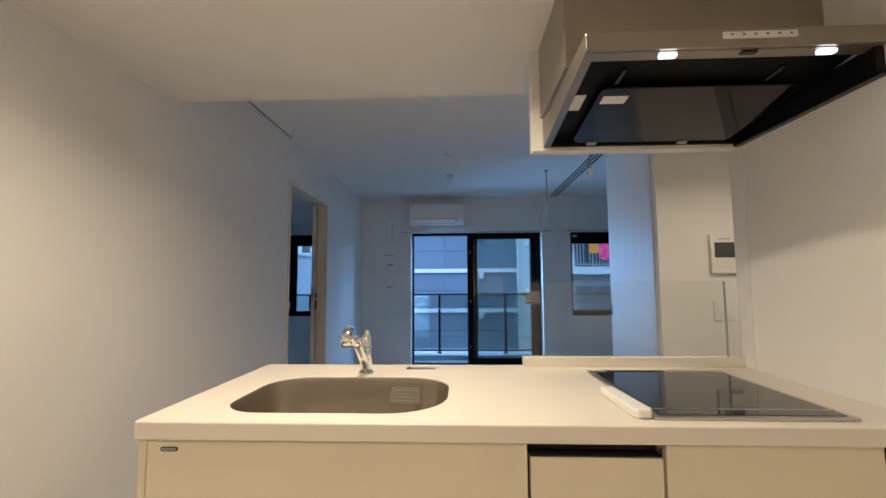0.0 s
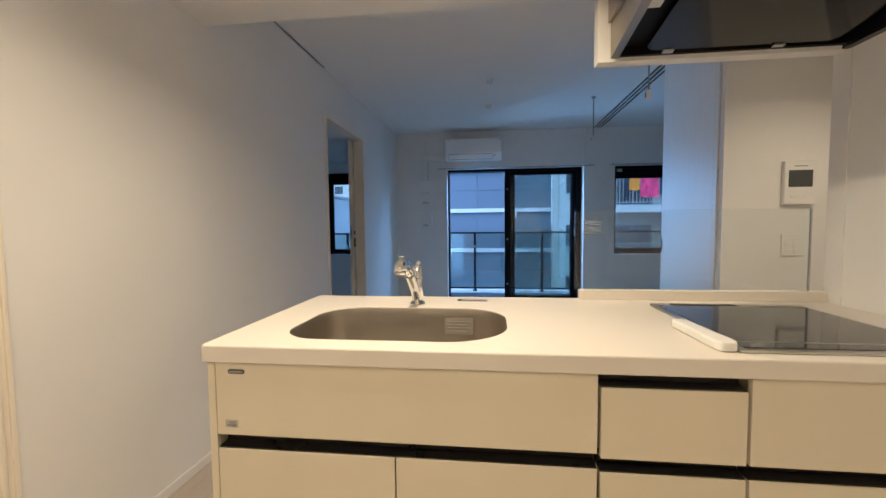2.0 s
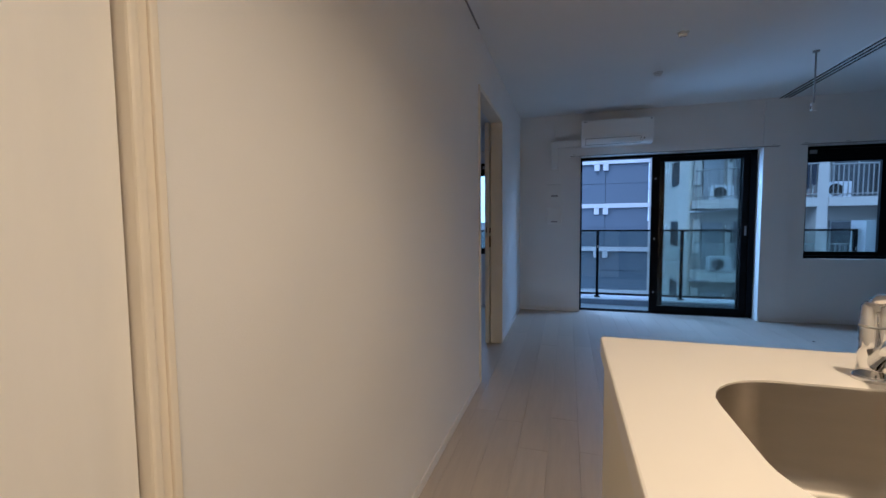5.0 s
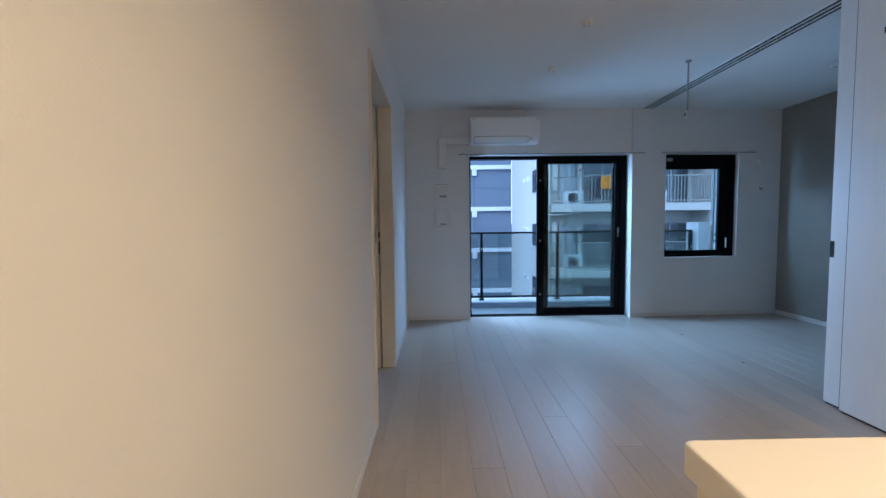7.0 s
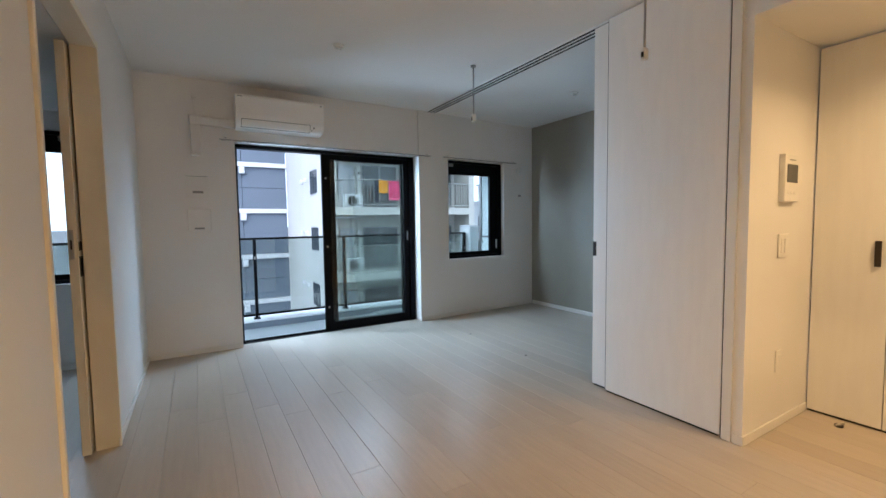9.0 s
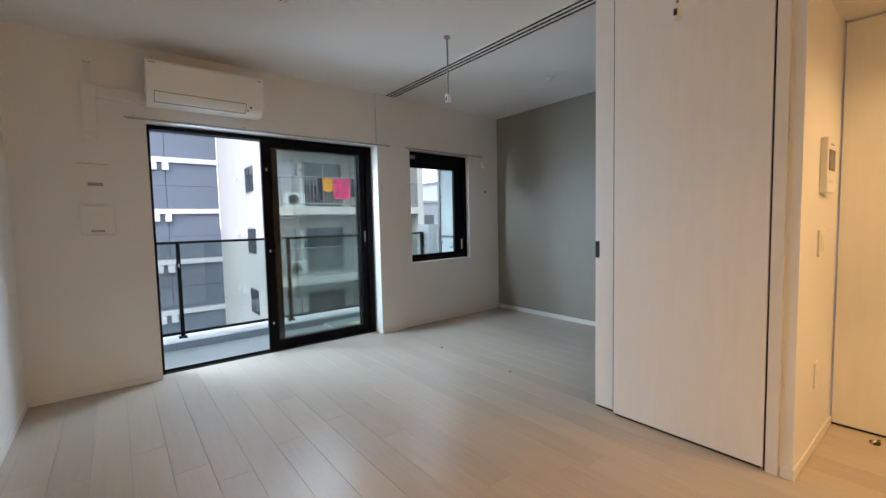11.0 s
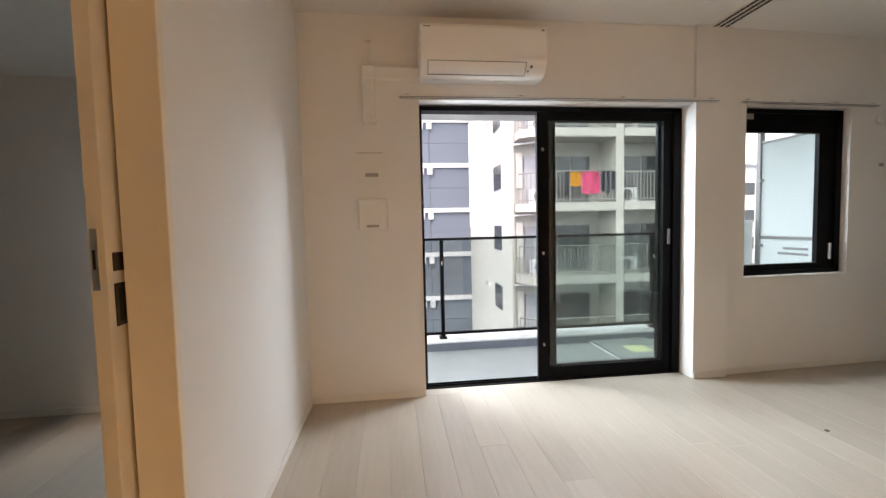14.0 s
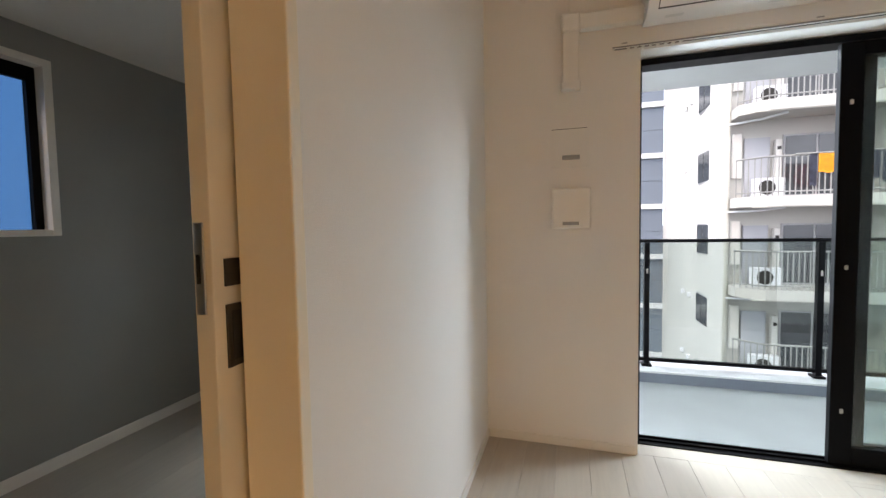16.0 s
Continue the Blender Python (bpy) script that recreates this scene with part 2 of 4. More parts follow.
def rounded(x0, x1, y0, y1, r, steps=8):
    """A rectangle with round corners; r: radii at the corners (x1 y1), (x0 y1), (x0 y0), (x1 y0)."""
    out = []
    for i, (cx, cy, sx, sy) in enumerate(((x1, y1, -1, -1), (x0, y1, 1, -1), (x0, y0, 1, 1), (x1, y0, -1, 1))):
        for s in range(steps + 1):
            a = math.pi / 2 * (i + s / steps)
            out.append((cx + sx * r[i] + r[i] * math.cos(a), cy + sy * r[i] + r[i] * math.sin(a)))
    return out


def mesh_of(name, bm, mat):
    me = bpy.data.meshes.new(name)
    bm.to_mesh(me)
    bm.free()
    me.materials.append(mat)
    return me


def part(name, bm, mat, parent=None, label=""):
    ob = new(name, mesh_of(name, bm, mat))
    if parent is not None:
        ob.parent = parent
    return tagged(ob, label)


def thing(name, label, category, at=(0, 0, 0), group="", kind=""):
    """An Empty at a thing's base; its parts are built round that point."""
    ob = new(name)
    ob.empty_display_size = 0.05
    ob.matrix_world = at if isinstance(at, Matrix) else Matrix.Translation(at)
    return tagged(ob, label, category, group, kind)


def structure(name, bm, mat, label, category):
    return tagged(part(name, bm, mat), label, category, kind="structure")


def solid(name, label, category, bm, mat, group=""):
    return tagged(part(name, bm, mat), label, category, group)


# ---- structure ----
XL, XB, H, LOW = -1.42, -1.51, 2.43, 2.105
wall = lambda name, label, *b, mat=WALL: structure(name, box(*b), mat, label, "wall")
floor = structure("floor", box(-3.45, 3.1, -1.1, 6.16, -0.12, -0.0125), SUBFLOOR, "pale ash plank floor of the flat", "floor")
wall("wall_left_near", "white papered wall beside the kitchen", XB, XL, 1.078, 3.41, -0.012, H)
wall("wall_left_back", "white papered wall at the closet", XB, XL, -1.1, 0.2, -0.012, H)
wall("wall_left_over_closet", "white papered wall above the closet door", XB, XL, 0.2, 1.078, 2.06, H)
wall("wall_left_over_door", "white papered wall above the bedroom doorway", XB, XL, 3.41, 4.42, 2.065, H)
wall("wall_left_far", "white papered wall beside the balcony door", XB, XL, 4.42, 5.99, -0.012, H)
wall("wall_end_left", "white papered wall left of the balcony door", XB, -0.689, 5.99, 6.2, -0.012, H)
wall("wall_end_over", "white papered wall above the balcony door", -0.689, 1.196, 5.99, 6.2, 1.918, H)
wall("wall_end_pier", "white papered pier beside the balcony door", 1.196, 1.45, 5.968, 6.2, -0.012, H)
RW = pose(1.36, 5.995, 0, 0, 0, 2.5)
for nm, b in (("wall_window_left", (0.09, 0.25, 0, 0.18, -0.012, H)), ("wall_window_right", (1.135, 1.68, 0, 0.18, -0.012, H)),
              ("wall_window_below", (0.25, 1.135, 0, 0.18, -0.012, 0.697)), ("wall_window_above", (0.25, 1.135, 0, 0.18, 1.912, H))):
    wall(nm, "white papered wall round the small window", *b).matrix_world = RW
wall("wall_accent", "grey accent wallpaper wall with white baseboard", 3.01, 3.11, 2.76, 6.25, -0.012, H, mat=ACCENT)
wall("wall_hall", "white papered wall with intercom and switch", 1.29, 3.11, 2.693, 2.765, -0.012, H)
wall("wall_kitchen_right", "white wall beside the cooktop", 1.1, 1.2, -1.1, 1.652, -0.012, LOW)
wall("wall_back", "plain white wall behind the kitchen", XB, 2.3, -1.2, -1.1, -0.012, H)
wall("wall_hall_right", "plain white wall of the hall", 2.075, 2.2, -1.1, 1.15, -0.012, LOW)
wall("wall_closet_back", "plain wall behind the hall closet", 2.6, 2.7, 1.0, 2.693, -0.012, LOW)
structure("ceiling_living", box(XL, 3.01, 1.985, 6.25, H, H + 0.12), CEIL, "white papered ceiling of the living room", "ceiling")
structure("ceiling_kitchen", box(XL, 1.29, -1.1, 1.985, LOW, H + 0.12), CEIL, "lowered white kitchen ceiling", "ceiling")
structure("ceiling_hall", box(1.29, 2.7, -1.1, 2.693, LOW, H), CEIL, "lowered white hall ceiling", "ceiling")
# Unseen slab, added to keep sky light out of the rooms.
structure("closing_slab", box(-3.6, 3.4, -1.3, 6.3, H + 0.125, H + 0.4), OUTER, "unseen slab closing the flat from above", "slab")
structure("trim_ceiling_joint", box(XL + 0.001, XL + 0.012, 1.99, 3.41, H - 0.005, H - 0.001), TRACK, "thin grey joint at the ceiling edge", "trim")

# bedroom beyond the sliding door
wall("wall_bed_accent", "dark grey accent wall of the bedroom, below the window", -3.45, -3.345, 2.4, 6.2, -0.012, 1.11, mat=ACCENT_BED)
wall("wall_bed_accent_right", "dark grey accent wall of the bedroom beside the window", -3.45, -3.345, 5.23, 6.2, 1.11, 2.06, mat=ACCENT_BED)
wall("wall_bed_accent_left", "dark grey accent wall of the bedroom before the window", -3.45, -3.345, 2.4, 4.38, 1.11, 2.06, mat=ACCENT_BED)
wall("wall_bed_accent_top", "dark grey accent wall of the bedroom above the window", -3.45, -3.345, 4.38, 5.23, 1.93, 2.06, mat=ACCENT_BED)
wall("wall_bed_end_left", "white papered bedroom end wall", -3.345, -2.62, 6.1, 6.2, -0.012, 2.06)
wall("wall_bed_end_right", "white papered bedroom end wall", -1.82, XB, 6.1, 6.2, -0.012, 2.06)
wall("wall_bed_end_low", "white papered bedroom end wall below the window", -2.62, -1.82, 6.1, 6.2, -0.012, 0.69)
wall("wall_bed_end_top", "white papered bedroom end wall above the window", -2.62, -1.82, 6.1, 6.2, 1.915, 2.06)
wall("wall_bed_back", "plain white bedroom wall", -3.45, XB, 2.3, 2.4, -0.012, 2.06)
structure("ceiling_bedroom", box(-3.45, XB, 2.3, 6.2, 2.06, 2.3), CEIL, "white papered bedroom ceiling", "ceiling")

base = lambda *b, bev=0.003: structure("baseboard", box(*b, bev), TRIM, "low white baseboard along the wall", "baseboard")
base(XL, XL + 0.008, 1.087, 3.40, 0, 0.045)
base(XL, XL + 0.008, 4.39, 5.988, 0, 0.045)
base(XL + 0.009, -0.70, 5.982, 5.99, 0, 0.045)
base(1.2, 1.45, 5.96, 5.968, 0, 0.045)
base(0.092, 1.64, -0.008, 0, 0, 0.045).matrix_world = RW
base(3.0, 3.01, 2.77, 6.05, 0, 0.05)
base(1.29, 2.05, 2.684, 2.693, 0, 0.05)
base(1.281, 1.29, 2.685, 2.735, 0, 0.05)
base(-3.345, -3.335, 2.41, 6.09, 0, 0.06)
base(-3.33, -1.52, 6.09, 6.1, 0, 0.045)


# ---- doors ----
def closet_door():
    d = thing("door_1", "cream flush closet door in a cream casing", "door", (XL, 0.2, 0), kind="structure")
    part("door_leaf", box(-0.05, -0.012, 0.03, 0.826, 0.008, 2.02, 0.002), DOOR_SKIN, d)
    part("casing", box(-0.09, 0.004, 0.834, 0.876, 0, 2.06, 0.003), CASING, d)
    part("casing_bead", box(-0.09, 0.012, 0.83, 0.848, 0, 2.06, 0.005), CASING, d)
    part("casing_edge", box(-0.01, 0.011, 0.864, 0.878, 0, 2.06, 0.003), CASING, d)
    part("casing", box(-0.09, 0.012, -0.03, 0.025, 0, 2.06, 0.003), CASING, d)
    part("casing", box(-0.09, 0.0105, 0.025, 0.83, 2.03, 2.06, 0.003), CASING, d)


def bedroom_door():
    d = thing("door_2", "cream sliding bedroom door slid open in its casing", "door", (XL, 4.395, 0), kind="structure")
    part("casing", box(-0.095, 0.012, 0.0, 0.028, 0, 2.065, 0.003), CASING, d)
    part("casing", box(-0.092, 0.012, -0.99, -0.965, 0, 2.065, 0.003), CASING, d)
    part("casing", box(-0.092, 0.011, -0.965, 0.0, 2.03, 2.065, 0.003), CASING, d)
    leaf = part("door_leaf", box(-0.14, -0.104, -0.044, 0.8, 0.008, 2.028, 0.002), CASING, d)
    part("latch_plate", box(-0.134, -0.116, -0.0475, -0.044, 0.992, 1.134, 0.0015), SATIN, leaf, "long satin steel latch plate")
    part("latch_slot", box(-0.129, -0.123, -0.0492, -0.0475, 1.04, 1.085), GAP, leaf)
    part("square_pull", box(-0.105, -0.1005, -0.022, 0.03, 1.033, 1.077, 0.001), PULL, leaf, "square dark bronze thumb turn plate")
    cup = part("cup_pull", box(-0.105, -0.101, -0.022, 0.03, 0.902, 1.004, 0.001), PULL, leaf, "tall dark bronze cup pull")
    part("cup_hollow", box(-0.1025, -0.1002, -0.012, 0.02, 0.913, 0.993), GAP, leaf)


closet_door(), bedroom_door()


def sliding_panels():
    for i, (x, y0, y1) in enumerate(((1.284, 2.795, 3.5), (1.314, 2.82, 3.632), (1.345, 2.82, 3.58))):
        p = thing("sliding_panel", "tall white sliding partition panel pushed open", "sliding door", (x, y0, 0), group="stacked sliding partition panels")
        part("panel", box(0, 0.028, 0, y1 - y0, 0.014, H - 0.013, 0.002), DOOR_SKIN, p)
        part("bottom_strip", box(0.006, 0.024, 0.01, y1 - y0 - 0.01, 0.002, 0.014), GAP, p)
        # Dark strip, coloured for the shade in the seam beside the front panel.
        if i == 0:
            part("seam_shade", box(0.002, 0.028, y1 - y0, y1 - y0 + 0.004, 0.014, H - 0.013), GAP, p, "dark strip put in for the shaded seam")
        if i == 1:
            cup = part("cup_pull", box(-0.0025, 0.002, 0.785, 0.811, 0.905, 1.003, 0.001), PULL, p, "dark bronze recessed pull")
            part("hollow", box(-0.0035, -0.0025, 0.79, 0.806, 0.913, 0.995), GAP, p)
    for i in range(3):
        x = 1.322 + 0.042 * i
        t = structure("ceiling_track", box(x - 0.016, x + 0.016, 2.796, 5.966, H - 0.011, H - 0.001), PLASTIC, "grey aluminium sliding track in the ceiling", "track")
        part("slot", box(x - 0.009, x + 0.009, 2.796, 5.964, H - 0.0125, H - 0.011), GAP, t)
    # Filler box, coloured near-black to give the slot its shade.
    j = structure("jamb", box(1.29, 1.40, 2.787, 2.794, 0, H - 0.002), GAP, "dark filler put in for the shaded slot between panel and jamb", "jamb")
    structure("trim_jamb_strip", box(1.279, 1.315, 2.74, 2.786, 0, H - 0.002, 0.002), TRIM, "narrow white jamb strip", "trim")


sliding_panels()


def hall_closet():
    for y0, y1, first in ((2.372, 2.685, True), (2.055, 2.368, False), (1.16, 2.05, False)):
        d = thing("closet_door", "white flush folding closet door in the hall", "closet door", (2.06, y0, 0), group="hall closet doors")
        part("panel", box(0, 0.025, 0, y1 - y0, 0.012, LOW - 0.01, 0.002), DOOR_SKIN, d)
        part("bottom_gap", box(0.004, 0.02, 0, y1 - y0, 0.001, 0.012), GAP, d)
        if first or y1 == 2.368:
            yy = 0.03 if first else y1 - y0 - 0.055
            part("pull", box(-0.014, 0.001, yy, yy + 0.025, 0.88, 1.017, 0.003), PULL, d, "dark bronze bar pull")


hall_closet()


# ---- balcony door and windows ----
def balcony_door():
    d = thing("window_1", "black aluminium sliding balcony door, half open", "balcony door", (0, 6.10, 0), kind="structure")
    x0, x1, zt = -0.684, 1.19, 1.912
    part("side_frame", box(x0, x0 + 0.018, -0.0, 0.1, 0, zt, 0.001), BLACK_ALU, d)
    part("side_frame", box(x1 - 0.06, x1, 0, 0.1, 0, zt, 0.002), BLACK_ALU, d)
    part("head_frame", box(x0, x1, 0, 0.1, zt - 0.03, zt, 0.002), BLACK_ALU, d)
    part("sill_frame", box(x0, x1, 0.0, 0.1, -0.012, 0.006, 0.002), BLACK_ALU, d)
    part("sill_rail", box(x0, x1, 0.03, 0.036, 0.006, 0.016), BLACK_ALU, d)
    part("sill_rail", box(x0, x1, 0.068, 0.074, 0.006, 0.016), BLACK_ALU, d)
    for i, (a, b, y) in enumerate(((0.125, 1.165, 0.018), (0.19, 1.15, 0.06))):
        s = part("sash", box(a, a + 0.085, y, y + 0.03, 0.01, zt - 0.022, 0.002), BLACK_ALU, d, "black sliding sash")
        part("stile", box(b - 0.1, b, y, y + 0.03, 0.01, zt - 0.022, 0.002), BLACK_ALU, s)
        part("top_rail", box(a + 0.085, b - 0.1, y, y + 0.03, zt - 0.085, zt - 0.022, 0.002), BLACK_ALU, s)
        part("bottom_rail", box(a + 0.085, b - 0.1, y, y + 0.03, 0.01, 0.095, 0.002), BLACK_ALU, s)
        pane = part("pane", box(a + 0.08, b - 0.095, y + 0.012, y + 0.016, 0.09, zt - 0.08), PANE, s)
        pane.visible_shadow = False
        if i == 0:
            part("handle", box(b - 0.07, b - 0.052, y - 0.012, y + 0.001, 0.95, 1.06, 0.004), TRACK, s, "grey lever handle")
            for z in (0.25, 0.9, 1.62):
                part("buffer", box(a + 0.035, a + 0.048, y - 0.005, y + 0.001, z, z + 0.02, 0.002), SATIN, s)


def small_window(name, m, w, z0, z1, label, flip=False):
    d = thing(name, label, "window", m, kind="structure")
    pb = lambda a, b, *rest: box(w - b, w - a, *rest) if flip else box(a, b, *rest)
    part("side_frame", pb(0, 0.02, 0, 0.08, z0, z1, 0.002), BLACK_ALU, d)
    part("side_frame", pb(w - 0.05, w, 0, 0.08, z0, z1, 0.002), BLACK_ALU, d)
    part("head_frame", pb(0.02, w - 0.05, 0, 0.08, z1 - 0.03, z1, 0.002), BLACK_ALU, d)
    part("sill_frame", pb(0.02, w - 0.05, 0, 0.08, z0, z0 + 0.03, 0.002), BLACK_ALU, d)
    s = part("sash", pb(0.022, 0.034, 0.02, 0.055, z0 + 0.03, z1 - 0.03, 0.002), BLACK_ALU, d)
    part("stile", pb(w - 0.18, w - 0.05, 0.02, 0.055, z0 + 0.03, z1 - 0.03, 0.002), BLACK_ALU, s)
    part("top_rail", pb(0.034, w - 0.18, 0.015, 0.055, z1 - 0.165, z1 - 0.03, 0.002), BLACK_ALU, s, "wide black blind head rail")
    part("bottom_rail", pb(0.034, w - 0.18, 0.02, 0.055, z0 + 0.03, z0 + 0.075, 0.002), BLACK_ALU, s)
    p = part("pane", pb(0.03, w - 0.175, 0.036, 0.04, z0 + 0.07, z1 - 0.16), PANE, s)
    p.visible_shadow = False
    part("handle", pb(w - 0.1, w - 0.085, -0.012, 0.004, z0 + 0.1, z0 + 0.22, 0.003), SATIN, s)
    part("catch", pb(0.04, 0.11, 0.008, 0.016, z1 - 0.075, z1 - 0.035, 0.003), PLASTIC_GREY, s)
    part("window_sill", pb(-0.002, w + 0.006, -0.038, 0.0, z0 - 0.008, z0 - 0.001, 0.002), TRIM, d, "thin white sill board")
    return d


balcony_door()
small_window("window_2", RW @ pose(0.255, 0.045, 0), 0.872, 0.703, 1.906, "black aluminium window beside the partition")
small_window("window_3", pose(-2.615, 6.12, 0), 0.79, 0.698, 1.91, "black aluminium bedroom window to the balcony", True)
bw = thing("window_4", "white framed window in the dark bedroom wall", "window", pose(-3.345, 4.38, 0), kind="structure")
for b in ((-0.1, 0.008, 0.815, 0.85, 1.11, 1.93), (-0.1, 0.008, 0.0, 0.035, 1.11, 1.93), (-0.1, 0.0075, 0.035, 0.815, 1.895, 1.93), (-0.1, 0.0075, 0.035, 0.815, 1.11, 1.14)):
    part("window_frame", box(*b, 0.002), TRIM, bw)
part("sash", box(-0.08, -0.05, 0.78, 0.815, 1.14, 1.895, 0.002), BLACK_ALU, bw)
# Blue-tinted sheet fills this part of the window.
part("tinted_pane", box(-0.07, -0.068, 0.43, 0.78, 1.14, 1.83), TINTED_PANE, bw).visible_shadow = False
part("sash", box(-0.08, -0.05, 0.035, 0.78, 1.83, 1.895, 0.002), BLACK_ALU, bw)
part("pane", box(-0.068, -0.064, 0.035, 0.43, 1.14, 1.83), PANE, bw).visible_shadow = False


# ---- kitchen ----
CX0, CX1, CY0, CY1, CT = -0.752, 1.098, 0.974, 1.671, 0.857
SINK = rounded(-0.603, -0.012, 1.047, 1.447, (0.14, 0.13, 0.11, 0.16))


def worktop():
    """A slab with eased edges and the sink's opening cut through it."""
    bm = bmesh.new()
    ring = lambda inset, z: [bm.verts.new((x, y, z)) for x, y in rounded(CX0 + inset, CX1 - inset, CY0 + inset, CY1 - inset, (0.002, 0.012, 0.012, 0.002), 4)]
    outer, inner = ring(0.004, CT), [bm.verts.new((x, y, CT)) for x, y in SINK]
    edges = [bm.edges.new((loop[i], loop[(i + 1) % len(loop)])) for loop in (outer, inner) for i in range(len(loop))]
    bmesh.ops.triangle_fill(bm, edges=edges, use_beauty=True)
    hole = [Vector((x, y, 0)) for x, y in SINK]
    inside = lambda c: sum((hole[i].y > c.y) != (hole[i - 1].y > c.y) and c.x < (hole[i - 1].x - hole[i].x) * (c.y - hole[i].y) / (hole[i - 1].y - hole[i].y) + hole[i].x for i in range(len(hole))) % 2 == 1
    bmesh.ops.delete(bm, geom=[f for f in bm.faces if inside(f.calc_center_median())], context="FACES_ONLY")
    def strip(loops):
        for a, b in zip(loops, loops[1:]):
            for i in range(len(a)):
                bm.faces.new((a[i], b[i], b[(i + 1) % len(a)], a[(i + 1) % len(a)]))
    strip([outer, ring(0.0012, CT - 0.0012), ring(0.0, CT - 0.004), ring(0.0, CT - 0.04), ring(0.002, CT - 0.042), ring(0.03, CT - 0.042)])
    strip([inner, [bm.verts.new((x, y, CT - 0.036)) for x, y in SINK]])
    bmesh.ops.recalc_face_normals(bm, faces=bm.faces)
    return solid("worktop", "white acrylic kitchen worktop on cream cabinets", "worktop", bm, COUNTER)


def sink():
    s = thing("kitchen_sink", "undermounted stainless steel sink in the worktop", "sink", (-0.3105, 1.2495, CT))
    bm = bmesh.new()
    levels = ((0.998, -0.0035), (0.993, -0.012), (0.985, -0.05), (0.975, -0.1), (0.955, -0.15), (0.925, -0.175), (0.86, -0.185), (0.6, -0.188), (0.12, -0.192))
    rings = [[bm.verts.new(((x + 0.3105) * k, (y - 1.2495) * k, z)) for x, y in SINK] for k, z in levels]
    for a, b in zip(rings, rings[1:]):
        for i in range(len(a)):
            bm.faces.new((a[i], b[i], b[(i + 1) % len(a)], a[(i + 1) % len(a)])).smooth = True
    bm.faces.new(rings[-1])
    part("basin", bm, STEEL, s)
    part("drain", tube([(0, 0, -0.196), (0, 0, -0.186)], 0.055, 24), CHROME, s, "round drain cover")
    lab = part("label", box(0.1, 0.195, 0.1845, 0.1865, -0.085, -0.03), STICKER, s, "pale printed care label on the sink wall")
    for i in range(4):
        part("print_line", box(0.107, 0.188 - 0.012 * (i % 2), 0.183, 0.1842, -0.042 - 0.011 * i, -0.0405 - 0.011 * i), LABEL_SILVER, lab)


def faucet():
    f = thing("kitchen_faucet", "chrome single lever faucet with pull-out head", "faucet", (-0.314, 1.498, CT))
    part("base", tube([(0, 0, 0), (0, 0, 0.006), (0, 0, 0.01)], [0.027, 0.027, 0.023], 24), CHROME, f)
    part("body", tube([(0, 0, 0.008), (0, 0, 0.06), (0, 0.002, 0.1), (0, 0.003, 0.13), (0, 0.003, 0.138)], [0.021, 0.02, 0.019, 0.0175, 0.012], 20), CHROME, f)
    part("body_ring", tube([(0, 0, 0.094), (0, 0, 0.0975)], 0.0202, 20), PLASTIC_GREY, f, "thin dark ring")
    part("spout", tube([(0, -0.008, 0.03), (-0.002, -0.06, 0.078), (-0.004, -0.115, 0.124), (-0.005, -0.155, 0.15)], [0.015, 0.0155, 0.016, 0.0165], 20), CHROME, f)
    head = part("spray_head", tube([(-0.005, -0.153, 0.149), (-0.006, -0.19, 0.166), (-0.007, -0.218, 0.168), (-0.007, -0.232, 0.157), (-0.007, -0.235, 0.136)], [0.0165, 0.018, 0.0195, 0.0195, 0.0185], 20), CHROME, f)
    part("nozzle", tube([(-0.007, -0.235, 0.136), (-0.007, -0.235, 0.13)], 0.015, 20), PLASTIC_GREY, head)
    part("head_button", box(-0.014, 0.0, -0.221, -0.202, 0.1835, 0.1885, 0.002), PLASTIC_GREY, head, "small grey spray button")
    part("collar", tube([(-0.004, -0.113, 0.1225), (-0.0041, -0.118, 0.126)], 0.0172, 20), PLASTIC_GREY, f, "thin dark collar")
    part("lever", tube([(0, 0.0, 0.136), (0.004, -0.01, 0.145), (0.012, -0.045, 0.153), (0.018, -0.07, 0.156)], [0.012, 0.011, 0.008, 0.006], 12), CHROME, f)


def cooktop():
    c = thing("induction_cooktop", "black glass induction cooktop in a steel rim", "cooktop", (0.477, 1.013, CT))
    w, d = 0.47, 0.53
    part("rim", prism(rounded(0, w, 0, d, (0.012,) * 4, 4), 0.0006, 0.007, 0.002), SATIN, c)
    part("glass", box(0.018, w - 0.018, 0.068, d - 0.042, 0.006, 0.0085, 0.001), BLACK_GLASS, c)
    part("control_strip", box(0.018, w - 0.018, 0.018, 0.06, 0.006, 0.0085, 0.001), BLACK_GLASS, c)
    part("divider", box(0.012, w - 0.012, 0.061, 0.067, 0.006, 0.0095, 0.001), SATIN, c, "thin steel divider")
    part("exhaust_grille", box(0.06, 0.26, d - 0.034, d - 0.012, 0.006, 0.0095, 0.001), CAB_DARK, c)
    part("exhaust_grille", box(0.3, 0.43, d - 0.034, d - 0.012, 0.006, 0.0095, 0.001), SATIN, c)
    st = solid("white_plastic_stick", "white plastic handset lying beside the cooktop", "remote handset", prism([(-0.016, 0.115), (-0.02, 0.11), (-0.024, -0.095), (-0.016, -0.112), (0.016, -0.112), (0.024, -0.095), (0.02, 0.11), (0.016, 0.115)], 0, 0.022, 0.005), PLASTIC)
    st.matrix_world = pose(0.452, 1.13, CT + 0.0005, 0, 0, 3)


